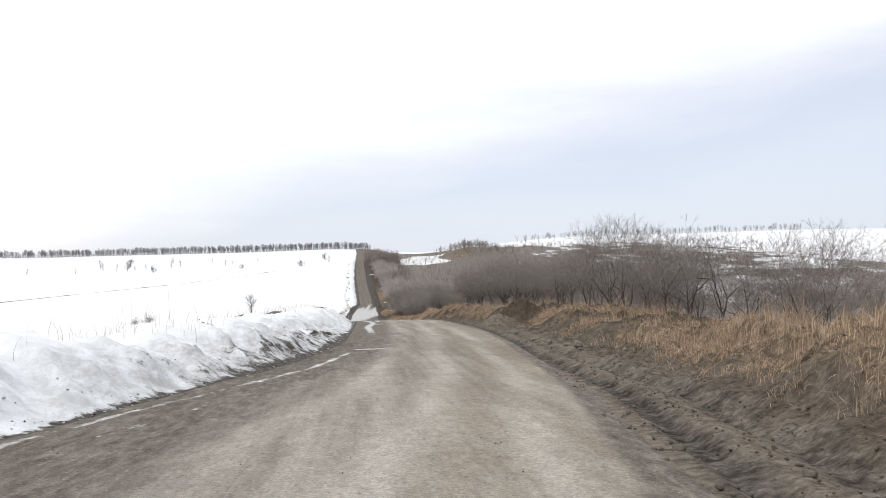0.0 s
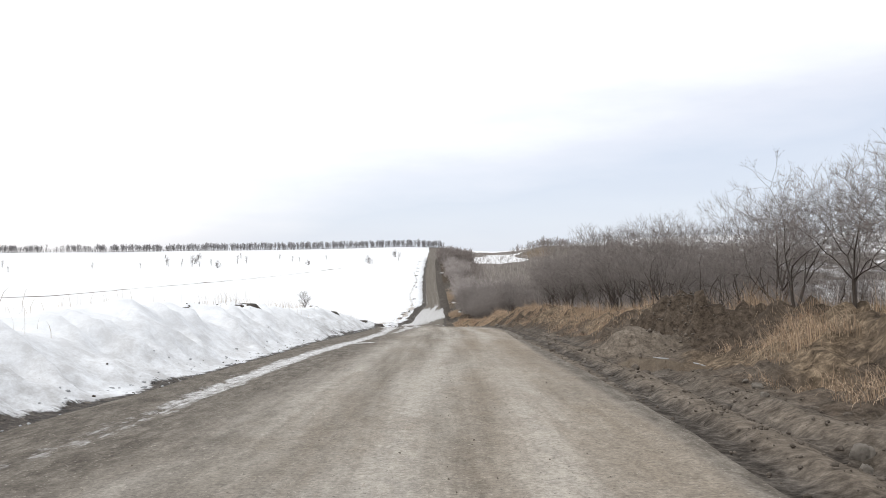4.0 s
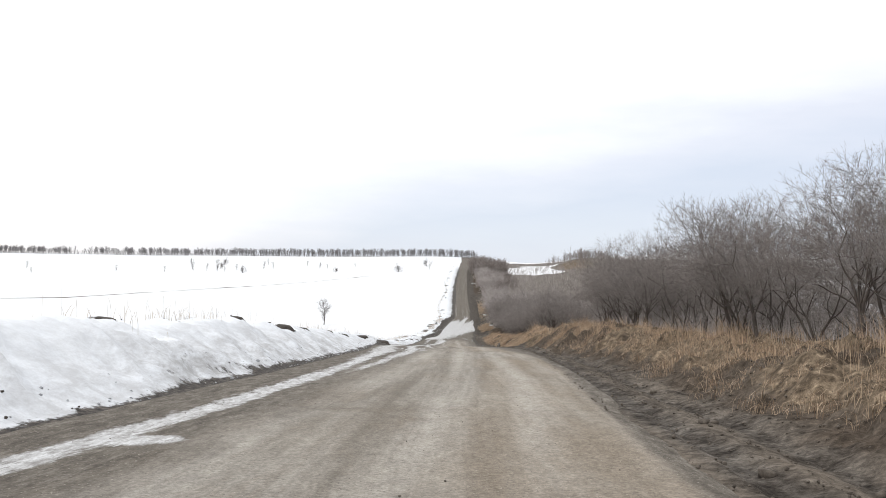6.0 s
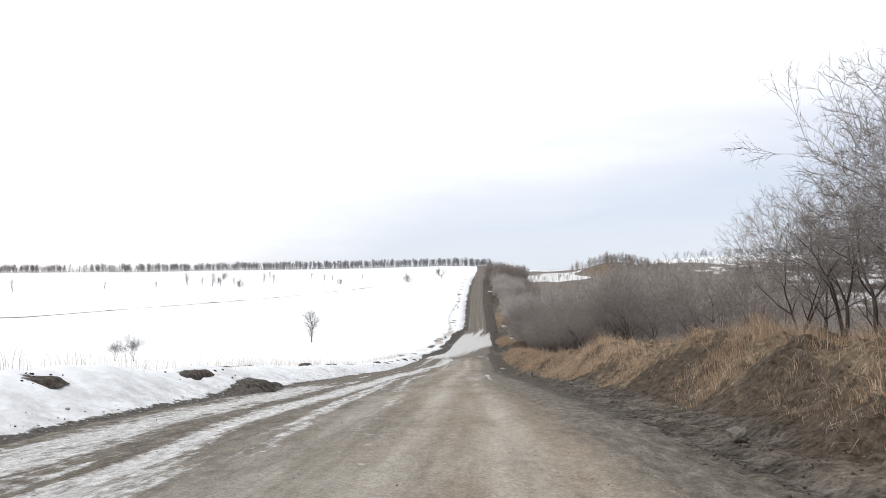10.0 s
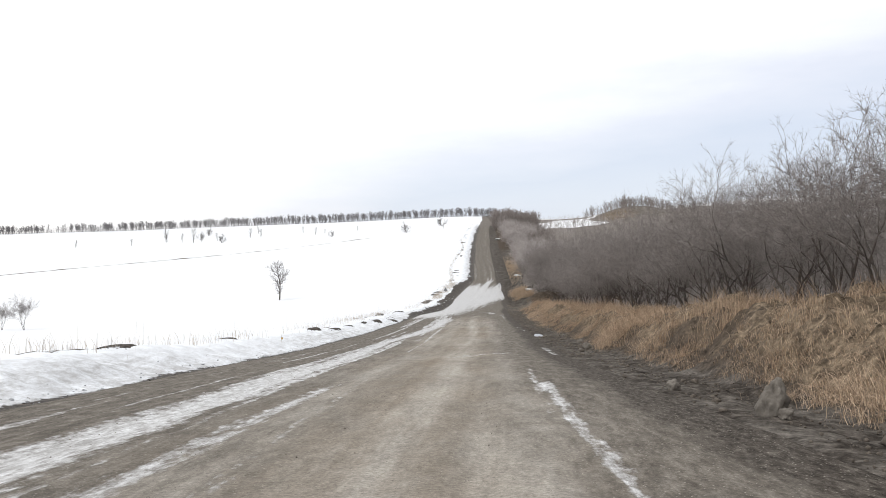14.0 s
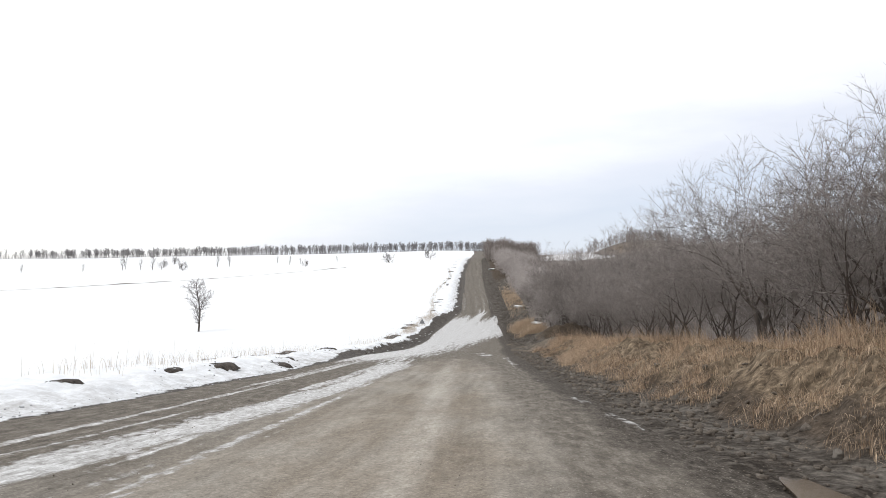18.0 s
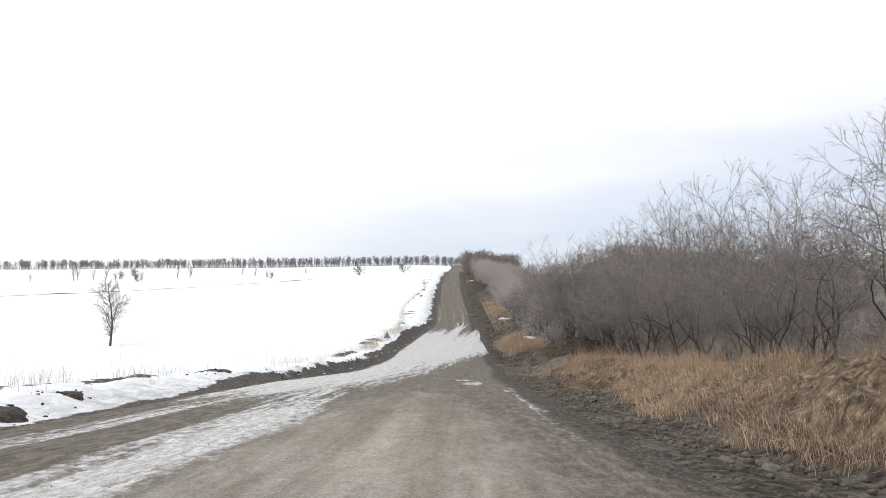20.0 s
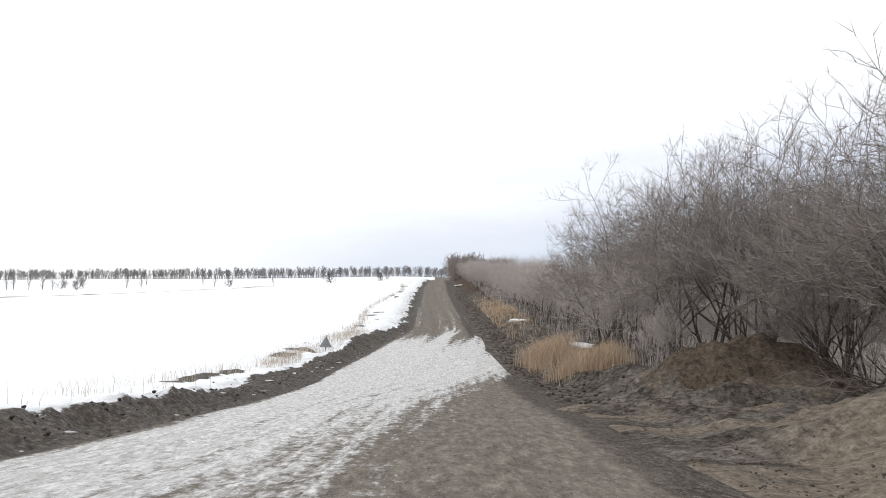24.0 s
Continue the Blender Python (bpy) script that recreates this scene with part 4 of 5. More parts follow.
def grow(rng, h, stems=1, spread_out=0.35, levels=4, kids=(7, 6, 5), thin=0.006, lean=0.1, up=0.3, angles=(0.4, 0.8), low=0.25, tilt=None, ratio=(0.40, 0.62), oval=False, wild=0.65, dome=0.0):
    """Segments of a bare tree: stems, limbs, and the twigs at their ends."""
    trunk, limbs, twigs = [], [], []
    ph = rng.uniform(0, 6.28, 3)
    slant = np.array(tilt[:2]) * 0.8 if tilt is not None else np.zeros(2)

    def room(p, d, length):
        """How far a shoot may run before it leaves the crown's uneven dome."""
        for f in (1.0, 0.8, 0.62, 0.46, 0.32, 0.2):
            q = p + d * length * f
            x, y = q[0] - slant[0] * q[2], q[1] - slant[1] * q[2]
            az = math.atan2(y, x)
            edge = 1 + 0.12 * math.sin(3 * az + ph[0]) + 0.09 * math.sin(5 * az + ph[1]) + 0.07 * math.sin(8 * az + 6 * q[2] / h + ph[2])
            if math.sqrt((x * x + y * y) / (dome * h) ** 2 + (max(0.0, q[2] - 0.42 * h) / (0.55 * h)) ** 2) < edge * 0.93:
                return length * f
        return length * 0.12

    def shoot(p, d, length, r, level):
        share = 1.0
        if dome and level < levels:
            free = room(p, d + np.array([0, 0, up * 0.3]), length)
            if level >= 2 and free < 0.4 * length:
                return
            share, length = max(0.35, free / length), max(free, 0.05 * h)
        elif dome:
            length = h * rng.uniform(0.03, 0.065)
        if level >= levels:
            d = d + rng.normal(0, 0.12 * wild, 3) + np.array([0, 0, up * 0.3])
            d = d / np.linalg.norm(d)
            twigs.append((*p, *(p + d * length), min(r, thin) * 0.8, r))
            return
        n = (5, 4, 3, 1, 1)[min(level, 4)]
        pts, rads = [p], [r]
        for i in range(n):
            d = d + rng.normal(0, wild * (0.11 + 0.03 * level), 3) + np.array([0, 0, up * (0.35 if level else 0.1)])
            d = d / np.linalg.norm(d)
            p = p + d * length / n
            pts.append(p)
            rads.append(max(thin, r * (1 - 0.8 * (i + 1) / n)))
            if level:
                limbs.append((*pts[-2], *pts[-1], rads[-2], rads[-1]))
        if level == 0:
            trunk.append((pts, rads))
        brood = max(2, round(kids[min(level, len(kids) - 1)] * share))
        for k in range(brood):
            f = low + (0.99 - low) * (k + rng.uniform(0, 1)) / brood if level == 0 else 0.12 + 0.86 * (k + rng.uniform(0, 1)) / brood
            i = min(n - 1, int(f * n))
            q = pts[i] + (pts[i + 1] - pts[i]) * (f * n - i)
            axis = (pts[i + 1] - pts[i]) / np.linalg.norm(pts[i + 1] - pts[i])
            side = np.cross(axis, rng.normal(0, 1, 3))
            side /= np.linalg.norm(side) + 1e-9
            ang = rng.uniform(*angles)
            shoot(q, axis * math.cos(ang) + side * math.sin(ang), length * rng.uniform(*ratio) * (0.3 + 0.95 * math.sin(math.pi * f ** 0.85) if oval and level == 0 else 1.15 - 0.45 * f), max(thin, rads[i] * 0.44), level + 1)

    for s in range(stems):
        az = rng.uniform(0, 6.28)
        t = rng.uniform(0.3, 1.0) * (spread_out if stems > 1 else lean)
        d = np.array([math.cos(az) * t, math.sin(az) * t, 1.0])
        if tilt is not None:
            d = d + np.array(tilt)
        shoot(np.array([math.cos(az), math.sin(az), 0]) * 0.15 * (stems > 1), d / np.linalg.norm(d), h * rng.uniform(0.75, 1.0), h * (0.011 if stems > 1 else 0.018), 0)
    return trunk, limbs, twigs


def fork(rng, h, stems=1, spread_out=0.3, depth=6, thin=0.006, tilt=(0, 0, 0), bole=0.24, wide=0.62, up=0.035, thick=0.017, sprigs=3):
    """Segments of a bare tree whose stem and limbs fork again and again into a rounded crown."""
    trunk, limbs, twigs = [], [], []

    def arm(p, d, length, r, level):
        n = 4 if level == 0 else 3 if level < 4 else 2
        pts, rads = [p], [r]
        r_end = max(thin, r * 0.74)
        for i in range(n):
            d = d + rng.normal(0, 0.08 + 0.02 * level, 3) + np.array([0, 0, up])
            d = d / np.linalg.norm(d)
            p = p + d * length / n
            pts.append(p)
            rads.append(r + (r_end - r) * (i + 1) / n)
            if level:
                limbs.append((*pts[-2], *pts[-1], rads[-2], rads[-1]))
            if level > 1 and rng.uniform() < 0.62:
                shoot(pts[-2] + (p - pts[-2]) * rng.uniform(), d, length, level)
        if level == 0:
            trunk.append((pts, rads))
        if level >= depth:
            for _ in range(sprigs):
                shoot(p, d, length * 1.3, level)
            return
        count = 3 if rng.uniform() < 0.34 or level == 0 else 2
        turn = rng.uniform(0, 6.28)
        a = np.cross(d, np.array([0.3, 0.2, 0.9]))
        a /= np.linalg.norm(a) + 1e-9
        b = np.cross(d, a)
        for k in range(count):
            ang = wide * (rng.uniform(0.2, 0.5) if k == 0 else rng.uniform(0.8, 1.35))
            az = turn + k * 6.28 / count + rng.uniform(-0.5, 0.5)
            q = d * math.cos(ang) + (a * math.cos(az) + b * math.sin(az)) * math.sin(ang)
            q[2] = max(q[2], -0.05)
            arm(p, q, length * (rng.uniform(0.80, 1.0) if k == 0 else rng.uniform(0.6, 0.9)), r_end * (0.88 if k == 0 else rng.uniform(0.5, 0.75)), level + 1)

    def shoot(p, d, length, level):
        side = np.cross(d, rng.normal(0, 1, 3))
        side /= np.linalg.norm(side) + 1e-9
        ang = rng.uniform(0.3, 0.95)
        q = d * math.cos(ang) + side * math.sin(ang) + np.array([0, 0, 0.12])
        ln = min(0.085 * h, length * rng.uniform(0.5, 1.0))
        tip = p + q * ln
        twigs.append((*p, *tip, thin, thin))
        for _ in range(3):
            f = rng.uniform(0.2, 0.95)
            m = p + (tip - p) * f
            v = q + rng.normal(0, 0.5, 3)
            twigs.append((*m, *(m + v / np.linalg.norm(v) * ln * rng.uniform(0.3, 0.65)), thin * 0.8, thin))

    for s in range(stems):
        az = 6.28 * (s + rng.uniform(0, 0.7)) / stems
        t = rng.uniform(0.5, 1.0) * (spread_out if stems > 1 else 0.12)
        d = np.array([math.cos(az) * t, math.sin(az) * t, 1.0]) + np.array(tilt)
        arm(np.array([math.cos(az), math.sin(az), 0]) * 0.12 * (stems > 1), d / np.linalg.norm(d), h * bole * rng.uniform(0.8, 1.1), h * thick / (1 + 0.25 * (stems - 1)), 0)
    tall = float(np.percentile([w[5] for w in twigs], 97.5))
    k = h / tall
    trunk = [([p * k for p in pts], rads) for pts, rads in trunk]
    limbs = [(*(k * np.array(l[:6])), l[6], l[7]) for l in limbs]
    twigs = [(*(k * np.array(w[:6])), w[6], w[7]) for w in twigs]
    return trunk, limbs, twigs


def tree_thing(name, seed, label, category="tree", group="", twig=None, **kw):
    rng = np.random.default_rng(seed)
    trunk, limbs, twigs = fork(rng, **kw) if "depth" in kw else grow(rng, **kw)
    base = new(name)
    tagged(base, label, category, group)
    for pts, rads in trunk:
        word = "trunk" if len(trunk) == 1 else "stem"
        part(word, mesh_of(word, *tube(pts, rads), BARK, True), base)
    crown = mesh_mixed("crown", prisms(limbs), cones(twigs), twig or TWIG)
    if limbs:
        # the thicker limbs carry bark like the stem
        crown.materials.append(BARK)
        stout = np.tile(np.array([l[6] for l in limbs]) > 0.021, 3)
        crown.polygons.foreach_set("material_index", np.concatenate([stout, np.zeros(len(crown.polygons) - len(stout), bool)]).astype(np.int32))
    part("crown", crown, base, "bare branches and fine twigs")
    return base


def plant(first, used, x, y, scale, turn, sink=0.1):
    m = pose(x, y, z_at(x, y) - sink, 0, 0, turn)
    if used:
        ob = copy_thing(first, m)
    else:
        ob = first
        ob.matrix_basis = m
    ob.scale = (scale, scale, scale)
    return ob


rng = np.random.default_rng(5)
near_kinds = [tree_thing("bare_tree", 100 + i, "bare dark-stemmed deciduous tree at the edge of the wood", group="roadside trees", h=7.0, stems=(1, 2, 3, 1, 2, 3)[i], depth=6,
                         thin=0.0062, spread_out=(0.2, 0.35, 0.45, 0.2, 0.3, 0.5)[i], wide=(0.72, 0.62, 0.58, 0.78, 0.66, 0.6)[i], bole=(0.26, 0.24, 0.22, 0.20, 0.26, 0.22)[i]) for i in range(6)]
tree_height = line([-220, 30, 38, 45, 55, 67, 80, 90, 100, 117, 130, 141, 152, 165, 176, 186, 195, 204, 212, 222, 233, 250, 262, 275, 282, 291, 305, 327, 341, 347, 352, 365, 381, 1500],
                   [4.8, 5.2, 5.6, 6.0, 6.6, 5.7, 5.1, 6.6, 7.4, 8.0, 7.7, 6.6, 6.0, 6.4, 6.4, 6.5, 7.1, 7.7, 7.9, 7.8, 8.3, 8.3, 6.8, 5.8, 6.8, 7.9, 10.2, 12.2, 13.0, 12.0, 8.8, 8.2, 7.6, 6.5], 3)
used = set()


def edge_tree(x0, y0, share):
    k = int(rng.integers(0, 6))
    plant(near_kinds[k], k in used, x0, y0, float(tree_height(y0)) / 7.0 * share * 0.88, rng.uniform(0, 360))
    used.add(k)


# front row on the berm's back, then two looser rows down the slope
for row, (d_a, d_b, step, s_a, s_b) in enumerate(((7.4, 9.4, 3.6, 0.78, 1.02), (9.6, 13.5, 3.4, 0.80, 1.12), (13.5, 20.0, 3.4, 0.85, 1.2))):
    for yy in np.arange(34, 350, step):
        y0 = yy + rng.uniform(-1.4, 1.4)
        open_ground = 148 < y0 < 169
        if open_ground and row == 0 or open_ground and row and rng.uniform() < 0.25:
            continue
        x0 = float(road_right(y0)) + rng.uniform(d_a, d_b) + 4.0 * float(smooth(285, 300, y0)) * float(smooth(331, 321, y0))
        if 292 < y0 < 323 and x0 < 18 or 314 < y0 < 345 and (row == 2 or row == 1 and rng.uniform() < 0.6) or 280 < y0 < 315 and row and rng.uniform() < 0.4:
            continue
        deep = 1 + (0.03 + 0.03 * float(smooth(324, 314, y0))) * max(0.0, x0 - float(road_right(y0)) - 8.5) * float(smooth(292, 304, y0)) * float(smooth(352, 342, y0))
        edge_tree(x0, y0, rng.uniform(s_a, s_b) * min(deep, 1.6))

# leaning trees that stand out from the row
for seed, x0, y0, h, tilt in ((151, 16.4, 212.5, 8.0, (-0.32, 0, 0)), (153, 16.8, 226.0, 8.2, (-0.15, 0, 0)), (155, 17.6, 104, 7.2, (-0.15, 0, 0)), (157, 17.9, 128, 7.2, (-0.3, 0, 0)), (141, 16.6, 174.0, 6.9, (-0.12, 0.05, 0)), (143, 16.4, 179.5, 6.5, (0, 0, 0)), (145, 16.4, 236, 8.2, (-0.3, 0, 0)), (149, 16.6, 250, 9.4, (-0.2, 0, 0))):
    t = tree_thing("leaning_tree" if tilt[0] else "bare_tree", seed, "dark bare tree leaning out over the grassy berm" if tilt[0] else "tall bare tree rising above the roadside thicket", group="roadside trees", h=0.86 * h, stems=2 if tilt[0] else 3, depth=6, thin=0.0062, spread_out=0.3, tilt=tilt, wide=0.6, bole=0.28, thick=0.02)
    plant(t, False, x0, y0, 1.0, 0)

# the tall many-stemmed tree behind the dark mound, and the boughs that hang beside it
tall = tree_thing("leaning_willow", 131, "tall many-stemmed bare willow leaning over a dark mound", h=10.8, stems=4, depth=6, thin=0.007, spread_out=0.4, tilt=(-0.25, -0.1, 0), wide=0.46, bole=0.22, thick=0.015)
plant(tall, False, 17.8, 327.5, 1.0, 0)
tall_b = tree_thing("leaning_willow", 133, "bare willow with low sweeping stems", h=7.4, stems=4, depth=6, thin=0.007, spread_out=0.7, tilt=(-0.4, -0.2, 0), wide=0.5, bole=0.26, thick=0.017)
plant(tall_b, False, 19.8, 320.0, 1.0, 0)
boughs = tree_thing("fallen_boughs", 135, "long bare boughs sagging to the muddy ground", category="branches", h=6.5, stems=4, levels=3, kids=(7, 4, 3), thin=0.0075, spread_out=0.3, tilt=(-1.9, -0.9, -0.55), up=0.12)
plant(boughs, False, 20.5, 315.0, 1.0, 0, sink=-0.8)

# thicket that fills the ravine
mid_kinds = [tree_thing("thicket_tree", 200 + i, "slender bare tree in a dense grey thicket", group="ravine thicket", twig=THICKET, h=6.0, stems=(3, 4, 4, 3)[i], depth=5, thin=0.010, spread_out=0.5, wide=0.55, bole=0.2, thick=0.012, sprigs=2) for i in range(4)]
used = set()
spots = [(34 + 296 * rng.uniform(0, 1), 10.5, 34) for _ in range(130)] + [(rng.uniform(322, 440), 6.5, 28) for _ in range(76)] + [(rng.uniform(440, 600), 5.5, 18) for _ in range(52)]
for y0, near, far in spots:
    k = int(rng.integers(0, 4))
    x0 = float(road_right(y0)) + near + (far - near) * rng.uniform(0, 1) ** 1.4 + (8 if y0 < 48 else 0)
    if 292 < y0 < 326 and x0 < 19 or 58 < y0 < 135 and rng.uniform() < 0.4 or 322 < y0 < 352 and rng.uniform() < 0.3:
        continue
    close = x0 - float(road_right(y0)) < 13 and y0 < 330
    thin_out = 0.8 if 140 < y0 < 170 else 1.0
    tall_here = min(8.0, float(tree_height(y0))) / 6.0 * 0.92 * thin_out
    plant(mid_kinds[k], k in used, x0, y0, (rng.uniform(0.35, 0.6) if close else rng.uniform(0.75, 1.05)) * tall_here, rng.uniform(0, 360))
    used.add(k)


def wood(name, places, h, label, kids=(9, 5), thin=0.05, seed=7, mat=None, stems=(2, 4), low=0.1, wide=0.4, dome=0.5):
    """Many far trees as one mesh."""
    g = np.random.default_rng(seed)
    kinds = []
    for i in range(7):
        t, l, w = grow(g, h, stems=int(g.integers(*stems)), levels=2, kids=kids, thin=thin, low=low, spread_out=wide, up=0.15, angles=(0.4, 0.95), ratio=(0.3, 0.5), dome=dome)
        t = [(*p[i], *p[i + 1], r[i], r[i + 1]) for p, r in t for i in range(len(p) - 1)]
        kinds.append((prisms(t + l), cones(w)))
    qv, qf, tv, tf, nq, nt_ = [], [], [], [], 0, 0
    for x, y, s in places:
        (a, f), (c, e) = kinds[int(g.integers(0, 7))]
        t = g.uniform(0, 6.28)
        co, si = math.cos(t), math.sin(t)
        at = np.array([x, y, z_at(x, y) - 0.3])
        turn = np.array([[co, si, 0], [-si, co, 0], [0, 0, 1]])
        qv.append(a @ turn * s + at)
        qf.append(f + nq)
        nq += len(a)
        tv.append(c @ turn * s + at)
        tf.append(e + nt_)
        nt_ += len(c)
    me = mesh_mixed(name, (np.concatenate(qv), np.concatenate(qf)), (np.concatenate(tv), np.concatenate(tf)), mat or HAZY_TWIG)
    return tagged(new(name, me), label, "woodland", kind="stuff")


belt = [(x + rng.uniform(-2, 2), 858 + rng.uniform(-12, 12), rng.uniform(0.75, 1.1)) for x in np.arange(-640, 10, 0.85) if vnoise(x * 0.06, 0, 81) > 0.10]
wood("far_tree_belt", belt, 8.6, "long belt of bare trees along the snowy crest", thin=0.085, kids=(12, 5), stems=(1, 3), low=0.22, wide=0.3, dome=0.42)
ridge = [(x + rng.uniform(-3, 3), 900 + rng.uniform(-10, 10), rng.uniform(0.7, 1.1)) for x in np.arange(172, 492, 2.4)]
wood("far_ridge_trees", ridge, 9.0, "row of bare trees on the far ridge", seed=8, thin=0.07, low=0.2, stems=(1, 3), wide=0.15, dome=0.4)
clump = [(rng.normal(90, 13), rng.normal(672, 13), rng.uniform(0.6, 1.0)) for _ in range(120)]
wood("knoll_wood", clump, 9.0, "clump of bare trees on a grassy knoll", seed=9, thin=0.06, kids=(8, 5), mat=CREST)
crest = [(rng.uniform(4.5, 27), rng.uniform(575, 660), rng.uniform(0.75, 1.1)) for _ in range(230)] + [(rng.uniform(9, 30), rng.uniform(470, 575), rng.uniform(0.35, 0.7)) for _ in range(120)]
wood("crest_wood", crest, 11.0, "dense bare wood beside the road on the crest", seed=10, thin=0.06, kids=(8, 5), mat=CREST)
ravine = []
for _ in range(280):
    y0 = rng.uniform(60, 430)
    ravine.append((float(road_right(y0)) + rng.uniform(26, 80 + 50 * (y0 > 250)), y0, rng.uniform(0.7, 1.1)))
for _ in range(460):
    y0 = rng.uniform(425, 640)
    ravine.append((rng.uniform(20, 62 + 0.5 * (y0 - 380)), y0, rng.uniform(0.4, 0.75)))
hill_scrub = [(rng.uniform(26, 62), rng.uniform(600, 668), rng.uniform(0.25, 0.6)) for _ in range(26)]
while len(hill_scrub) < 330:
    x0, y0 = rng.uniform(100, 300), rng.uniform(520, 830)
    if vnoise(x0 * 0.035, y0 * 0.02, 84) > 0.52:
        hill_scrub.append((x0, y0, rng.uniform(0.5, 1.15)))
wood("hill_scrub", hill_scrub, 4.6, "patches of low bare scrub on the far hillside", seed=12, thin=0.05, kids=(7, 4), mat=CREST, low=0.02, wide=0.7)
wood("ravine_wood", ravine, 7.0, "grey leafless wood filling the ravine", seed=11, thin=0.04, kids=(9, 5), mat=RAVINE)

# close-set shoots under and between the trees
def shoots(name, places, mat, label, width=0.011):
    g = np.random.default_rng(17)
    x, y, h = places
    n = len(x)
    z = height(x, y)
    az, ln = g.uniform(0, 6.28, n), g.uniform(0.02, 0.32, n) * h
    tip = np.stack([x + np.cos(az) * ln, y + np.sin(az) * ln, z + h], 1)
    segs = np.column_stack([x, y, z - 0.1, tip, np.full(n, width) * g.uniform(0.6, 1.3, n)])
    side = []
    for k in range(3):
        f = g.uniform(0.35, 0.9, n)[:, None]
        a2, l2 = g.uniform(0, 6.28, n), g.uniform(0.12, 0.30, n) * h
        p = segs[:, 0:3] + (tip - segs[:, 0:3]) * f
        q = p + np.stack([np.cos(a2) * l2 * 0.6, np.sin(a2) * l2 * 0.6, l2], 1)
        side.append(np.column_stack([p, q, np.full(n, width * 0.6)]))
    me = mesh_of(name, *cones(np.concatenate([segs] + side)), mat)
    return tagged(new(name, me), label, "undergrowth", kind="stuff")


sy = np.concatenate([rng.uniform(30, 330, 13000), rng.uniform(318, 600, 9000)])
sd = 8.0 + 34 * rng.uniform(0, 1, len(sy)) ** 1.5
sd = np.where(sy > 322, 5.5 + 30 * rng.uniform(0, 1, len(sy)) ** 1.3, sd) + np.where(sy < 50, 5, 0)
sx = road_right(sy) + sd
sh = np.minimum(8.0, tree_height(sy)) * rng.uniform(0.12, 0.5, len(sy)) * np.where(sd < 11, 0.5, 1.0)
ok = ~((sy > 294) & (sy < 322.5) & (sx < 18.5)) & (vnoise(sx * 0.2, sy * 0.2, 93) > 0.25)
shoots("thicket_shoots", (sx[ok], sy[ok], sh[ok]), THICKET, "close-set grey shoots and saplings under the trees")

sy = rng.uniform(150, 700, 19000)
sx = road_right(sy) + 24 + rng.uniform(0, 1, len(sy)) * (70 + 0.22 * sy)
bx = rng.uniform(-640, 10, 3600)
shoots("belt_scrub", (bx, 856 + rng.uniform(-8, 8, len(bx)), rng.uniform(1.5, 4.5, len(bx))), HAZY_TWIG, "low scrub under the far belt of trees", width=0.09)
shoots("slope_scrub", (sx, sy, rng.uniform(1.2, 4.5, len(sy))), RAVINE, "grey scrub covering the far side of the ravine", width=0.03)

lone = tree_thing("lone_tree", 301, "solitary bare tree with an upright oval crown in the snowy field", twig=FIELD_TWIG, h=9.4, stems=1, levels=4, kids=(26, 10, 6, 4), thin=0.014, wild=0.4, lean=0.04, low=0.12, up=0.06, angles=(0.55, 0.95), ratio=(0.28, 0.38), oval=True)
plant(lone, False, -45.4, 355.8, 1.0, 40)
pair = tree_thing("field_tree", 303, "small bare tree growing out of the snow", group="field trees", twig=FIELD_TWIG, h=7.0, stems=4, depth=5, thin=0.009, spread_out=0.3, wide=0.42, bole=0.2, thick=0.012)
plant(pair, False, -76.5, 296, 0.62, 10)
plant(pair, True, -71.0, 293, 0.78, 120)
bushy = tree_thing("field_bush", 305, "round leafless bush on the snowy slope", category="bush", group="field bushes", twig=FIELD_TWIG, h=5.8, stems=6, levels=3, kids=(8, 5, 4), thin=0.024, spread_out=0.8, low=0.03, up=0.05, angles=(0.5, 1.1), wild=0.5, dome=0.55)
slim = tree_thing("field_sapling", 307, "thin bare sapling on the snowy slope", group="field saplings", twig=FIELD_TWIG, h=8.4, stems=1, levels=3, kids=(16, 5, 4), thin=0.026, wild=0.4, lean=0.05, low=0.08, angles=(0.4, 0.75), up=0.15, ratio=(0.26, 0.40), oval=True)
for n, (x0, y0, s) in enumerate([(-42.5, 619, 1.15), (-28.9, 706, 1.25), (-152, 640, 1.0), (-196, 745, 1.2), (-186, 700, 1.1), (-88, 640, 0.8)]):
    plant(bushy, n > 0, x0, y0, s, 57 * n)
for n, (x0, y0, s) in enumerate([(-249, 660, 0.7), (-212, 655, 0.6), (-204, 690, 1.15), (-196, 668, 0.9), (-186, 668, 0.8), (-176, 660, 1.2), (-169, 655, 0.6), (-164, 668, 0.7), (-158, 660, 0.6), (-150, 690, 0.9), (-143, 690, 0.8), (-160, 745, 0.7), (-125, 730, 0.6), (-108, 690, 0.7), (-104, 700, 0.5), (-85, 715, 0.5), (-300, 640, 0.6), (-24, 640, 0.5), (-330, 690, 0.8)]):
    plant(slim, n > 0, x0, y0, s * 1.05, 83 * n)


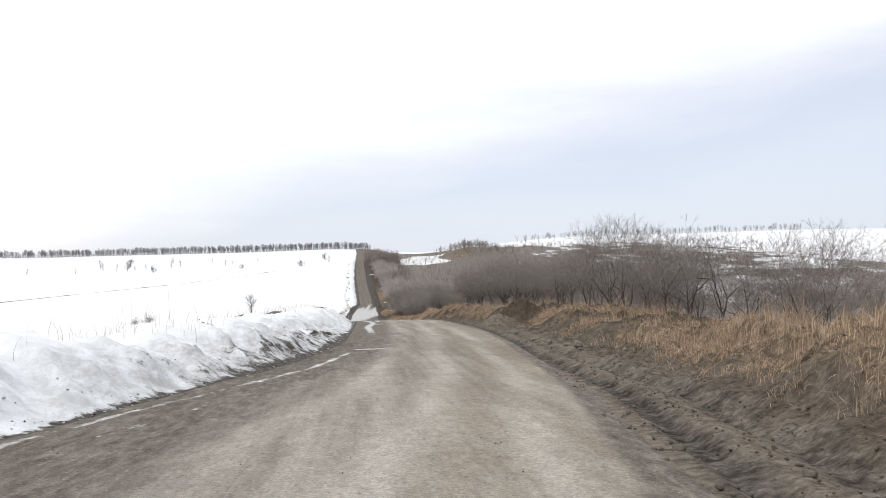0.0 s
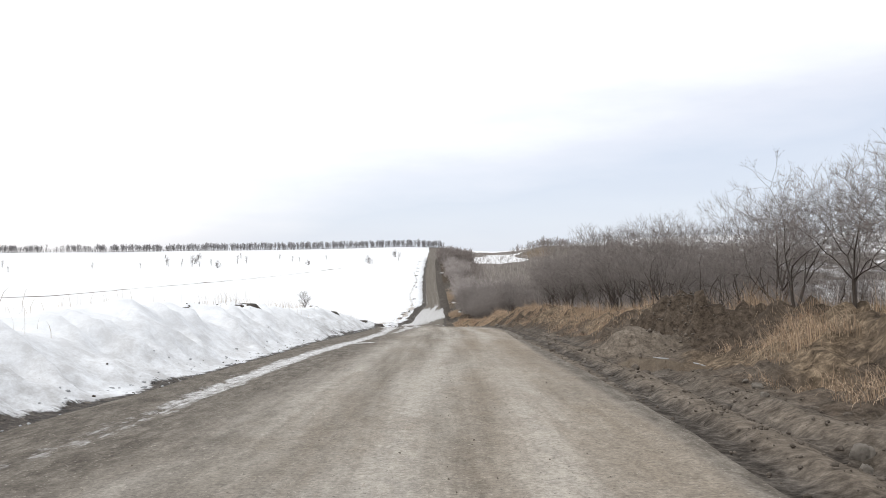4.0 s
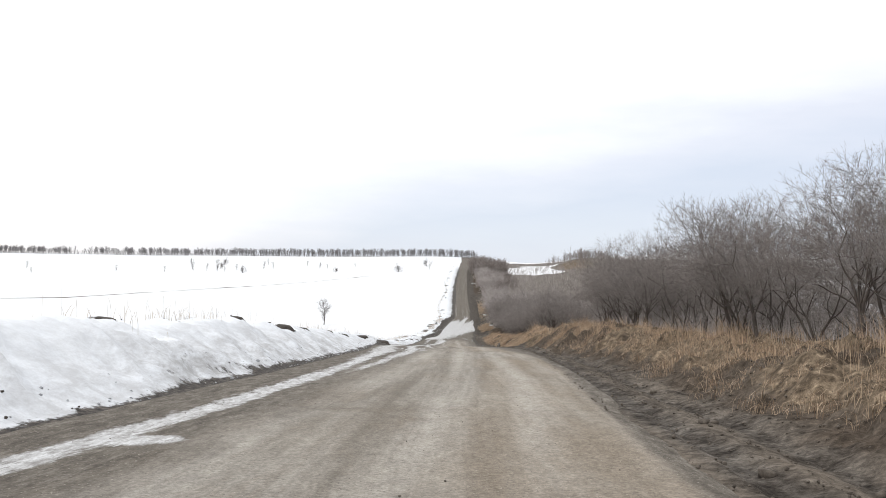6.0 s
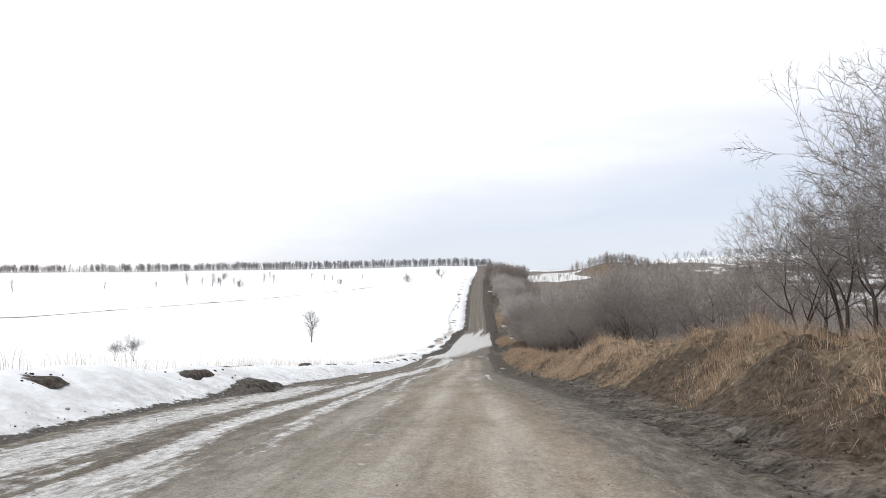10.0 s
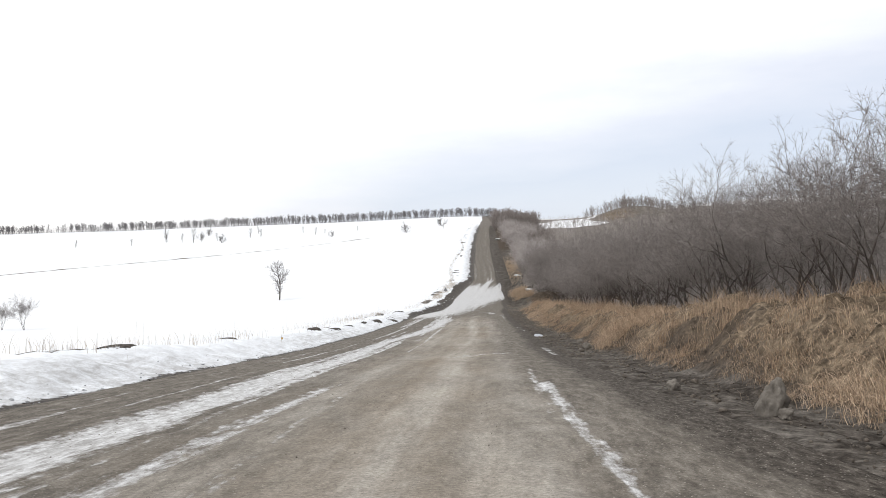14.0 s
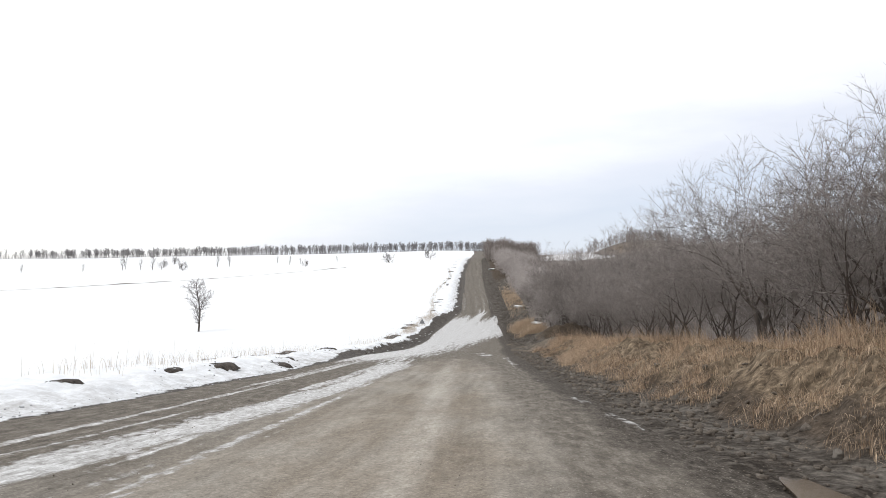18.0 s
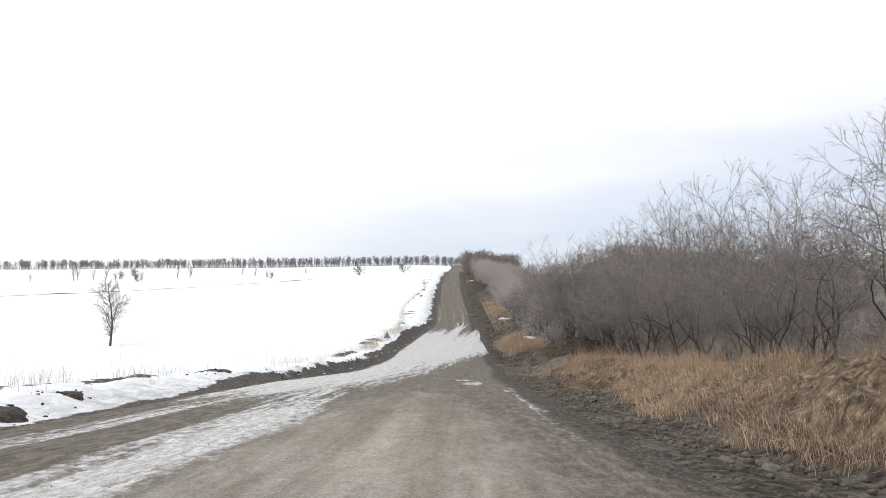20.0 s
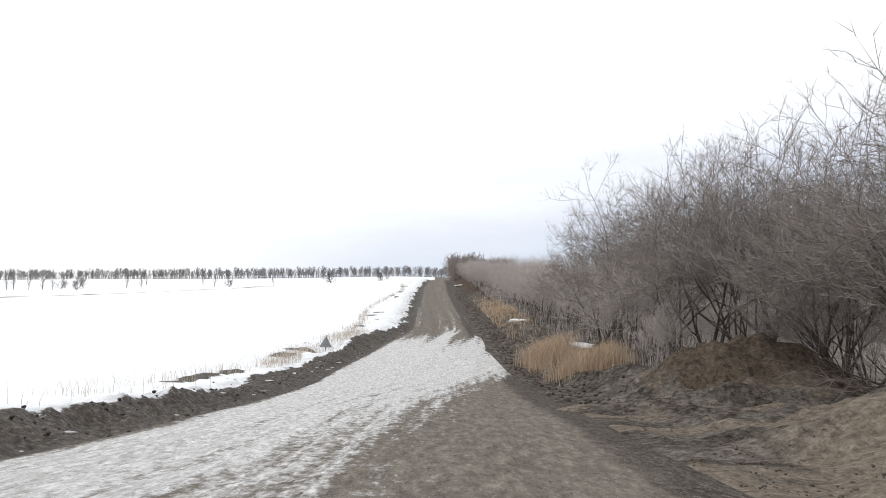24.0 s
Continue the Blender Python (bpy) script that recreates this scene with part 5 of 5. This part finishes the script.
# ---- dry grass ----
def blades(name, xs, ys, zs, hs, mat, label, width=0.007, bend=0.35, seed=3, az=None):
    """Thin blades that curve over towards az: two bent faces and a tip each."""
    g = np.random.default_rng(seed)
    n = len(xs)
    az = g.uniform(0, 6.28, n) if az is None else az + g.normal(0, 0.7, n)
    k = g.uniform(0.15, 1.0, n) * bend
    wz = g.uniform(0, 6.28, n)
    w = width * g.uniform(0.6, 1.2, n)
    rows = []
    for f, wide in ((0.0, 1.0), (0.4, 0.9), (0.75, 0.65), (1.0, 0.0)):
        a = k * f * f * 1.2
        out, rise = hs * f * np.sin(np.minimum(a, 1.9)) * 0.9, hs * f * np.cos(np.minimum(a, 1.9) * 0.8)
        x, y, z = xs + np.cos(az) * out, ys + np.sin(az) * out, zs + rise
        if wide:
            rows += [np.stack([x - np.cos(wz) * w * wide, y - np.sin(wz) * w * wide, z], 1), np.stack([x + np.cos(wz) * w * wide, y + np.sin(wz) * w * wide, z], 1)]
        else:
            rows.append(np.stack([x, y, z], 1))
    verts = np.stack(rows, 1).reshape(-1, 3)
    i = np.arange(n)[:, None] * 7
    qf, tf = np.concatenate([i + np.array([[0, 1, 3, 2]]), i + np.array([[2, 3, 5, 4]])]), i + np.array([[4, 5, 6]])
    me = mesh_mixed(name, (verts, qf), (np.zeros((0, 3)), tf - len(verts)), mat)
    return tagged(new(name, me), label, "grass", kind="stuff")


def tufts(count, y0, y1, d0, d1, per, radius, seed, side=1):
    g = np.random.default_rng(seed)
    ty, td = g.uniform(y0, y1, count), g.uniform(d0, d1, count)
    tx = road_right(ty) + td if side > 0 else road_left(ty) - td
    cover = fbm(tx * 0.6, ty * 0.5, 61, 4)
    begin = np.interp(ty, [0, 40, 60, 76, 100, 140, 172, 200], [2.9, 2.7, 3.6, 2.5, 2.6, 2.4, 2.0, 2.3])
    keep = (cover > 0.47) & (td > begin + 1.6 * (fbm(tx * 0.5, ty * 0.5, 69, 3) - 0.5)) & ~((ty > 295) & (ty < 317) & (td < 9)) & (np.hypot(tx - 12.6, ty - 69) > 2.9) & (np.hypot(tx - 10.6, (ty - 63.5) / 2.2) > 2.4) & (np.hypot(tx - 14.5, (ty - 319) * 1.4) > 4.0)
    tx, ty = tx[keep], ty[keep]
    size = 0.25 + 2.2 * fbm(tx * 0.45, ty * 0.4, 63, 3) ** 1.7
    lay = 3.6 + 3.0 * (fbm(tx * 0.12, ty * 0.12, 64, 2) - 0.5) + g.normal(0, 0.5, len(tx))
    xs, ys, ss, az = np.repeat(tx, per), np.repeat(ty, per), np.repeat(size, per), np.repeat(lay, per)
    return xs + g.normal(0, radius, len(xs)), ys + g.normal(0, radius, len(xs)), ss * g.uniform(0.4, 1.0, len(xs)), az


xs, ys, ss, az = tufts(9500, 4, 297, 1.7, 9.0, 20, 0.18, 71)
blades("matted_grass", xs, ys, surface(xs, ys) - 0.04, 0.55 * ss, GRASS, "straw-coloured dry grass matted over the berm", bend=2.4, width=0.0042, az=az)
xs, ys, ss, az = tufts(4300, 140, 297, 1.6, 8.0, 22, 0.20, 75)
blades("berm_grass", xs, ys, surface(xs, ys) - 0.04, 0.75 * ss, GRASS, "thick pale tan grass bent over the berm", bend=2.2, width=0.0042, az=az)
xs, ys, ss, az = tufts(3400, 8, 297, 3.9, 9.0, 14, 0.16, 73)
blades("standing_grass", xs, ys, surface(xs, ys) - 0.04, (0.85 + 0.3 * smooth(235, 260, ys)) * ss, GRASS, "tall dry grass standing on the berm", bend=0.8, width=0.005, az=az)
reed_x = np.concatenate([rng.normal(9.8, 0.7, 6000), rng.normal(11.0, 0.85, 6000)])
reed_y = np.concatenate([rng.normal(343, 1.6, 6000), rng.normal(333.6, 1.0, 6000)])
reed_h = np.concatenate([rng.uniform(0.6, 1.9, 6000), rng.uniform(0.5, 1.5, 6000)])
blades("reed_clump", reed_x, reed_y, surface(reed_x, reed_y) - 0.04, reed_h, REED, "orange-brown dry reeds beside the icy road", bend=0.75, width=0.007)
slope_y = rng.normal(398, 15, 3000)
slope_x = road_right(slope_y) + rng.uniform(2.4, 5.6, 3000)
blades("slope_grass", slope_x, slope_y, surface(slope_x, slope_y) - 0.04, rng.uniform(0.2, 0.8, 3000), REED, "dry orange grass on the roadside slope", bend=0.7, width=0.018)
left_y = rng.uniform(14, 365, 6500)
left_d = 4.6 + rng.normal(0, 0.9, 6500)
left_x = road_left(left_y) - left_d
thick = vnoise(left_y * 0.35, left_d * 0.4, 91) > 0.56
left_x, left_y = left_x[thick], left_y[thick]
blades("bank_weeds", left_x, left_y, surface(left_x, left_y) - 0.04, rng.uniform(0.25, 0.8, len(left_x)), WEED, "pale dry weeds along the top of the snow bank", bend=0.6, width=0.007)
stalk_y = rng.uniform(30, 300, 90)
stalk_x = road_left(stalk_y) - 5.0 - rng.uniform(0, 4.0, 90)
stalk = [(x, y, z - 0.05, x + rng.normal(0, 0.06), y + rng.normal(0, 0.06), z + rng.uniform(0.4, 1.5), 0.007, 0.003) for x, y, z in zip(stalk_x, stalk_y, surface(stalk_x, stalk_y))]
tagged(new("tall_stalks", mesh_of("tall_stalks", *prisms(stalk), WEED)), "tall dry weed stalks standing in the snow", "weeds", kind="stuff")
bush_y = rng.uniform(336, 366, 2200)
bush_x = road_left(bush_y) - rng.uniform(2.6, 4.6, 2200)
clear = np.hypot(bush_x + 5.6, (bush_y - 347) / 3.5) > 1.5
bush_x, bush_y = bush_x[clear], bush_y[clear]
blades("roadside_scrub", bush_x, bush_y, surface(bush_x, bush_y) - 0.04, rng.uniform(0.25, 0.9, len(bush_x)), WEED, "brown scrub along the edge of the icy road", bend=0.7, width=0.008)
path_y = 368 + 150 * rng.uniform(0, 1, 900) ** 1.6
path_x = road_left(path_y) - 5.6 - 1.2 * np.sin(path_y * 0.05) + rng.normal(0, 0.35, 900)
blades("field_edge_grass", path_x, path_y, surface(path_x, path_y) - 0.04, rng.uniform(0.15, 0.6, 900), WEED, "dry grass along the edge of the snow field", bend=0.35, width=0.02)


# ---- clods, stones, soil piles ----
def lump_mesh(name, seed, mat, detail=2, flat=0.6, rugged=0.35):
    """A rugged lump of unit half width, its foot at zero."""
    bm = bmesh.new()
    bmesh.ops.create_icosphere(bm, subdivisions=detail, radius=1.0)
    off = Vector((seed * 7.3, seed * 3.1, seed * 1.7))
    for vert in bm.verts:
        n = noise.noise(vert.co * 1.3 + off) + 0.5 * noise.noise(vert.co * 3.1 + off) + 0.25 * noise.noise(vert.co * 7.0 + off)
        vert.co *= 1 + rugged * n
        vert.co.z *= flat
    me = bpy.data.meshes.new(name)
    for f in bm.faces:
        f.smooth = True
    bm.to_mesh(me)
    bm.free()
    me.materials.append(mat)
    return me


def mound_mesh(name, seed, mat):
    """A low uneven heap of unit radius, its rim sunk into the ground."""
    rings, spokes = 12, 28
    r, a = np.meshgrid(np.linspace(0.0, 1.0, rings), np.linspace(0, 2 * math.pi, spokes, endpoint=False), indexing="ij")
    edge = 0.75 + 0.5 * vnoise(np.cos(a) * 1.5 + 9, np.sin(a) * 1.5 + 9, seed)
    x, y = r * edge * np.cos(a), r * edge * np.sin(a)
    body = (1 - r ** 1.6) * (0.45 + 1.1 * fbm(x * 1.8 + seed, y * 1.8, seed + 1, 4, 0.6)) + 0.35 * (fbm(x * 5 + seed, y * 5, seed + 2, 3) - 0.5)
    z = body - 3.0 * smooth(0.55, 1.0, r) ** 1.3 - 0.25
    k = np.arange(rings * spokes).reshape(rings, spokes)
    nxt = np.roll(k, -1, axis=1)
    faces = np.stack([k[:-1], nxt[:-1], nxt[1:], k[1:]], -1).reshape(-1, 4)
    z[0] = z[0].mean()
    return mesh_of(name, np.stack([x, y, z], -1).reshape(-1, 3), faces[:, ::-1], mat)


def lump_stuff(name, xs, ys, sizes, mat, label, category, flat=0.7, seed=5, sink=0.25):
    g = np.random.default_rng(seed)
    shapes = []
    for i in range(6):
        bm = bmesh.new()
        bmesh.ops.create_icosphere(bm, subdivisions=1, radius=1.0)
        co = np.array([v.co for v in bm.verts])
        shapes.append((co * (1 + g.normal(0, 0.30, (len(co), 1))) * np.array([1, g.uniform(0.6, 1), flat]), np.array([[v.index for v in f.verts] for f in bm.faces])))
        bm.free()
    zs = surface(xs, ys)
    vs, fs, n = [], [], 0
    for x, y, z, s in zip(xs, ys, zs, sizes):
        a, f = shapes[int(g.integers(0, 6))]
        t = g.uniform(0, 6.28)
        c, si = math.cos(t), math.sin(t)
        vs.append((a @ np.array([[c, si, 0], [-si, c, 0], [0, 0, 1]])) * s + np.array([x, y, z + s * flat * (0.5 - sink)]))
        fs.append(f + n)
        n += len(a)
    return tagged(new(name, mesh_of(name, np.concatenate(vs), np.concatenate(fs), mat)), label, category, kind="stuff")


n = 9000
cy = rng.uniform(2, 345, n)
cd = np.abs(rng.normal(1.2, 0.9, n)) + 0.15
lump_stuff("verge_clods", road_right(cy) + cd, cy, np.where(rng.uniform(0, 1, n) < (0.015 + 0.035 * smooth(170, 200, cy)) * smooth(296, 286, cy), rng.uniform(0.05, 0.13, n), rng.uniform(0.008, 0.035, n) * (1 + 3.4 * smooth(180, 230, cy) * rng.uniform(0, 1, n) ** 1.5) * (1 - 0.55 * smooth(286, 296, cy))), CLOD, "loose dark clods of earth along the road edge", "clods", sink=0.35)
n = 22000
cy = 2 + 300 * rng.uniform(0, 1, n)
cd = rng.uniform(-0.5, 4.2, n)
keep = vnoise(cy * 0.7, cd * 1.2, 94) > rng.uniform(0.1, 0.9, n)
cy, cd = cy[keep], cd[keep]
lump_stuff("verge_crumbs", road_right(cy) + cd, cy, 0.010 + 0.032 * rng.uniform(0, 1, len(cy)) ** 2.5, CLOD, "crumbled grey-brown earth strewn over the verge", "crumbs", seed=16, sink=0.2)
g = np.random.default_rng(17)
n = 900
cx, cy = g.normal(12.9, 0.9, n), g.normal(70.2, 1.6, n)
lump_stuff("dug_clods", cx, cy, 0.008 + 0.055 * g.uniform(0, 1, n) ** 3, CLOD, "broken brown clods on the dug heap beside the puddle", "clods", flat=0.8, seed=18, sink=0.35)
n = 900
cy = rng.uniform(4, 200, n)
cd = np.abs(rng.normal(0.1, 0.45, n)) * (1 + 1.5 * (np.abs(cy - 34) < 12)) + 0.1
lump_stuff("bank_clods", road_left(cy) - cd, cy, 0.006 + 0.028 * rng.uniform(0, 1, n) ** 2, PILE, "dark crumbs of frozen soil at the foot of the snow bank", "clods", seed=6)
n = 1100
cy = rng.uniform(4, 260, n) + rng.normal(0, 1, n)
lump_stuff("snow_crumbs", road_left(cy) - 0.25 - np.abs(rng.normal(0, 0.6, n)), cy, rng.uniform(0.015, 0.035, n) * np.where(rng.uniform(0, 1, n) < 0.1, 2.0, 1.0), GREY_SNOW, "broken lumps of dirty snow on the bank", "snow lumps", seed=8)
n = 7000
cy = rng.uniform(2, 300, n)
cu = rng.uniform(0.06, 0.96, n)
px = road_left(cy) + (road_right(cy) - road_left(cy)) * cu
lump_stuff("road_pebbles", px, cy, 0.004 + 0.011 * rng.uniform(0, 1, n) ** 1.6, CLOD, "scattered small stones and crumbs on the road", "pebbles", seed=9, sink=-1.6)

for n, (x0, y0, s, label) in enumerate([(9.2, 174.3, 0.285, "large pale grey boulder at the foot of the berm"), (9.25, 173.9, 0.15, "small grey stone beside a boulder"), (8.6, 178.6, 0.2, "dark stone on the muddy verge"), (9.3, 201.6, 0.275, "broad flat-topped grey boulder below the grassy bank"), (9.45, 200.9, 0.11, "small grey stone beside a flat boulder"),
                                        (8.3, 37.0, 0.15, "grey field stone on the verge"), (8.6, 36.2, 0.16, "grey field stone on the verge"), (8.0, 35.2, 0.13, "grey field stone on the verge"), (8.2, 31.6, 0.20, "flat grey stone sunk in the verge"), (8.9, 30.6, 0.16, "flat grey stone sunk in the verge"),
                                        (10.2, 151.2, 0.12, "pale stone on dark soil"), (10.3, 154.6, 0.14, "pale stone on dark soil"), (10.9, 128.6, 0.22, "grey stone half buried in the verge"), (10.5, 127.0, 0.2, "grey stone half buried in the verge"),
                                        (10.3, 118.6, 0.12, "pale stone beside the road"), (8.4, 268, 0.16, "grey stone among dark clods"), (8.9, 272, 0.18, "grey stone among dark clods")]):
    st = new("boulder" if s > 0.28 else "field_stone", lump_mesh("stone", 11 + n, STONE, 4, 0.95 if s > 0.28 else 0.7, 0.42))
    tagged(st, label, "stone")
    st.matrix_basis = pose(x0, y0, z_at(x0, y0) + s * (0.75 if s > 0.28 else 0.4), 8 * n, 14 if s > 0.28 else 5, 41 * n)
    st.scale = (s * (0.66 if s > 0.28 else 0.8), s * 0.65, s * (1.35 if s > 0.28 else 1.0))

stone_kinds = [lump_mesh("stone", 61 + k, STONE, 3, 0.7, 0.42) for k in range(5)]
for n in range(64):
    y0 = float(rng.uniform(22, 66) if n < 26 else rng.uniform(190, 292) if n < 54 else rng.uniform(96, 150))
    x0 = float(road_right(y0)) + float(rng.uniform(1.2, 2.9) if y0 < 160 else rng.uniform(0.4, 2.1))
    s = float(rng.uniform(0.05, 0.15))
    if 57 < y0 < 71:
        continue
    st = tagged(new("field_stone", stone_kinds[n % 5]), "muddy grey-brown stone lying on the earth verge" if y0 < 160 else "grey stone among dark clods of earth", "stone", "verge stones")
    st.matrix_basis = pose(x0, y0, z_at(x0, y0) + s * 0.25, 6 * n, 9, 47 * n)
    st.scale = (s, s * 0.8, s * 0.85)

for n, (x0, y0, s, h) in enumerate(piles):
    pile = new("soil_mound", mound_mesh("soil_mound", 40 + n, PILE))
    tagged(pile, "dark soil heap thawing out of the snow bank", "soil heap", "soil heaps")
    pile.matrix_basis = pose(x0, y0, z_at(x0, y0) - 0.12 * h, 0, 0, 0)
    pile.scale = (s * 0.75, s * 1.5, h * 0.2)
near_heap = np.array([(x0 + rng.normal(0, 0.35 * s), y0 + rng.normal(0, 1.1 * s), rng.uniform(0.02, 0.07) * s) for x0, y0, s, h in piles for _ in range(16)])
lump_stuff("heap_crumbs", near_heap[:, 0], near_heap[:, 1], near_heap[:, 2], PILE, "dark crumbs of soil strewn round the heaps", "clods", seed=12, sink=0.3)
n = 1500
cy = rng.uniform(284, 470, n)
cd = np.abs(rng.normal(1.0, 0.7, n)) + 0.1
lump_stuff("ridge_clods", road_left(cy) - cd, cy, 0.015 + 0.06 * rng.uniform(0, 1, n) ** 2, PILE, "black frozen clods on the ridge beside the icy road", "clods", seed=13, sink=0.35)
n = 34
cy = rng.uniform(284, 372, n)
lump_stuff("ridge_snow", road_left(cy) - rng.uniform(0.3, 3.0, n), cy, rng.uniform(0.06, 0.25, n), SNOW_LUMP, "remnants of old snow on the black ridge", "snow lumps", flat=0.16, seed=14, sink=0.2)
n = 1300
cy = rng.uniform(318, 470, n)
cd = np.abs(rng.normal(1.6, 1.0, n)) + 0.1
lump_stuff("ditch_clods", road_right(cy) + cd, cy, rng.uniform(0.03, 0.11, n), PILE, "dark wet clods between road and reeds", "clods", seed=15, sink=0.3)
for n, (x0, y0, s) in enumerate([(13.2, 72.4, 0.34), (16.4, 316.2, 0.5)]):
    cl = new("earth_lump", lump_mesh("earth_lump", 80 + n, EARTH, 3, 0.7, 0.4))
    tagged(cl, "rugged brown lump of dug earth on a mound", "earth lump", "earth lumps")
    cl.matrix_basis = pose(x0, y0, z_at(x0, y0) + 0.22 * s, 0, 0, 53 * n)
    cl.scale = (s * 0.7, s * 0.8, s * 0.55)


for x0, y0, rx, ry in ((12.0, 344.2, 0.8, 1.6), (10.6, 377.0, 0.7, 1.8), (6.6, 519.0, 1.2, 3.0)):
    patch = tagged(new("snow_patch", lump_mesh("snow_patch", int(y0), SNOW_LUMP, 3, 0.5, 0.3)), "remnant of old snow lying in the ditch", "snow patch", "snow remnants")
    patch.matrix_basis = pose(x0, y0, z_at(x0, y0) + 0.15, 0, 0, 20)
    patch.scale = (rx, ry, 0.5)


# ---- puddles ----
def puddle(x0, y0, z0, rx, ry, label, seed, shores=()):
    k = 48
    a = np.linspace(0, 2 * math.pi, k, endpoint=False)
    r = 0.75 + 0.5 * vnoise(np.cos(a) * 1.6 + 5, np.sin(a) * 1.6 + 5, seed)
    bm = bmesh.new()
    top = [bm.verts.new((rx * q * math.cos(t), ry * q * math.sin(t), 0)) for t, q in zip(a, r)]
    low = [bm.verts.new((v.co.x * 0.95, v.co.y * 0.95, -0.05)) for v in top]
    bm.faces.new(top)
    for i in range(k):
        bm.faces.new((top[i], low[i], low[(i + 1) % k], top[(i + 1) % k]))
    me = bpy.data.meshes.new("puddle")
    bm.to_mesh(me)
    bm.free()
    me.materials.append(WATER)
    ob = tagged(new("puddle", me), label, "puddle")
    ob.location = (x0, y0, z0)
    # thin broken ice along part of the shore
    for t0, t1 in shores:
        bm = bmesh.new()
        rows = []
        for i in range(15):
            t = t0 + (t1 - t0) * i / 14
            q = float(np.interp(t, a, r))
            w = 0.015 + 0.12 * math.sin(math.pi * i / 14) * float(vnoise(np.array([i * 0.6]), np.array([t0]), seed + 4)[0])
            rows.append([bm.verts.new((rx * q * f * math.cos(t), ry * q * f * math.sin(t), z)) for f, z in ((1.02, 0.012), (1.02 - w, 0.014), (1.02 - w, -0.01))])
        for p, n in zip(rows[:-1], rows[1:]):
            bm.faces.new((p[0], p[1], n[1], n[0]))
            bm.faces.new((p[1], p[2], n[2], n[1]))
        me = bpy.data.meshes.new("ice_rim")
        bm.to_mesh(me)
        bm.free()
        me.materials.append(GREY_SNOW)
        part("ice_rim", me, ob, "thin white ice along the shore")


puddle(10.95, 64.0, float(height(10.95, 64.0)) + 0.17, 1.25, 2.9, "muddy brown puddle below a heap of dug earth", 3, ((3.9, 4.5), (0.2, 1.3)))
puddle(7.9, 219.5, float(height(7.9, 219.5)) + 0.07, 0.35, 2.2, "narrow meltwater puddle on the dark verge", 5)


# ---- road signs ----
def triangle_sign(x0, y0):
    base = tagged(new("warning_sign"), "grey back of a triangular warning sign on a low post", "road sign")
    base.matrix_basis = pose(x0, y0, z_at(x0, y0), 0, 2, 5)
    bm = bmesh.new()
    bmesh.ops.create_cone(bm, cap_ends=True, segments=10, radius1=0.035, radius2=0.035, depth=1.5, matrix=Matrix.Translation((0, 0, 0.45)))
    me = bpy.data.meshes.new("post"); bm.to_mesh(me); bm.free(); me.materials.append(METAL)
    post = part("post", me, base)
    bm = bmesh.new()
    bmesh.ops.create_cone(bm, cap_ends=True, segments=3, radius1=0.58, radius2=0.58, depth=0.025, matrix=Matrix.Translation((0, -0.05, 0.55)) @ Matrix.Rotation(radians(90), 4, "X"))
    bmesh.ops.bevel(bm, geom=[e for e in bm.edges if abs(e.verts[0].co.y - e.verts[1].co.y) > 0.01], offset=0.06, segments=3, affect="EDGES")
    me = bpy.data.meshes.new("plate"); bm.to_mesh(me); bm.free(); me.materials.append(METAL)
    part("plate", me, base, "bare metal triangle seen from behind")
    for zz in (0.42, 0.66):
        bm = bmesh.new()
        bmesh.ops.create_cube(bm, size=1.0, matrix=Matrix.Translation((0, -0.03, zz)) @ Matrix.Diagonal((0.12, 0.03, 0.04, 1)))
        me = bpy.data.meshes.new("clamp"); bm.to_mesh(me); bm.free(); me.materials.append(METAL)
        part("clamp", me, post)


def round_sign(x0, y0):
    base = tagged(new("round_sign"), "small round sign on a thin post by the muddy hill", "road sign")
    base.matrix_basis = pose(x0, y0, z_at(x0, y0), 0, 0, 0)
    bm = bmesh.new()
    bmesh.ops.create_cone(bm, cap_ends=True, segments=8, radius1=0.03, radius2=0.03, depth=1.0, matrix=Matrix.Translation((0, 0, 0.2)))
    me = bpy.data.meshes.new("post"); bm.to_mesh(me); bm.free(); me.materials.append(METAL)
    part("post", me, base)
    bm = bmesh.new()
    bmesh.ops.create_cone(bm, cap_ends=True, segments=24, radius1=0.2, radius2=0.2, depth=0.02, matrix=Matrix.Translation((0, -0.05, 0.55)) @ Matrix.Rotation(radians(90), 4, "X"))
    me = bpy.data.meshes.new("plate"); bm.to_mesh(me); bm.free(); me.materials.append(METAL)
    part("plate", me, base)


triangle_sign(-6.4, 352.5)
round_sign(-1.9, 380)


def marker_post(x0, y0):
    base = tagged(new("marker_post"), "short leaning stake with a small yellow tag in the snow", "marker")
    base.matrix_basis = pose(x0, y0, z_at(x0, y0), 4, 6, 20)
    bm = bmesh.new()
    bmesh.ops.create_cone(bm, cap_ends=True, segments=7, radius1=0.012, radius2=0.009, depth=0.6, matrix=Matrix.Translation((0, 0, 0.18)))
    me = bpy.data.meshes.new("stake"); bm.to_mesh(me); bm.free(); me.materials.append(WEED)
    part("stake", me, base)
    bm = bmesh.new()
    bmesh.ops.create_cube(bm, size=1.0, matrix=Matrix.Translation((0.03, -0.015, 0.26)) @ Matrix.Diagonal((0.10, 0.012, 0.11, 1)))
    bmesh.ops.bevel(bm, geom=bm.edges[:], offset=0.004, segments=2, affect="EDGES")
    me = bpy.data.meshes.new("tag"); bm.to_mesh(me); bm.free(); me.materials.append(YELLOW)
    part("tag", me, base, "small yellow tag")


marker_post(-6.75, 206.8)
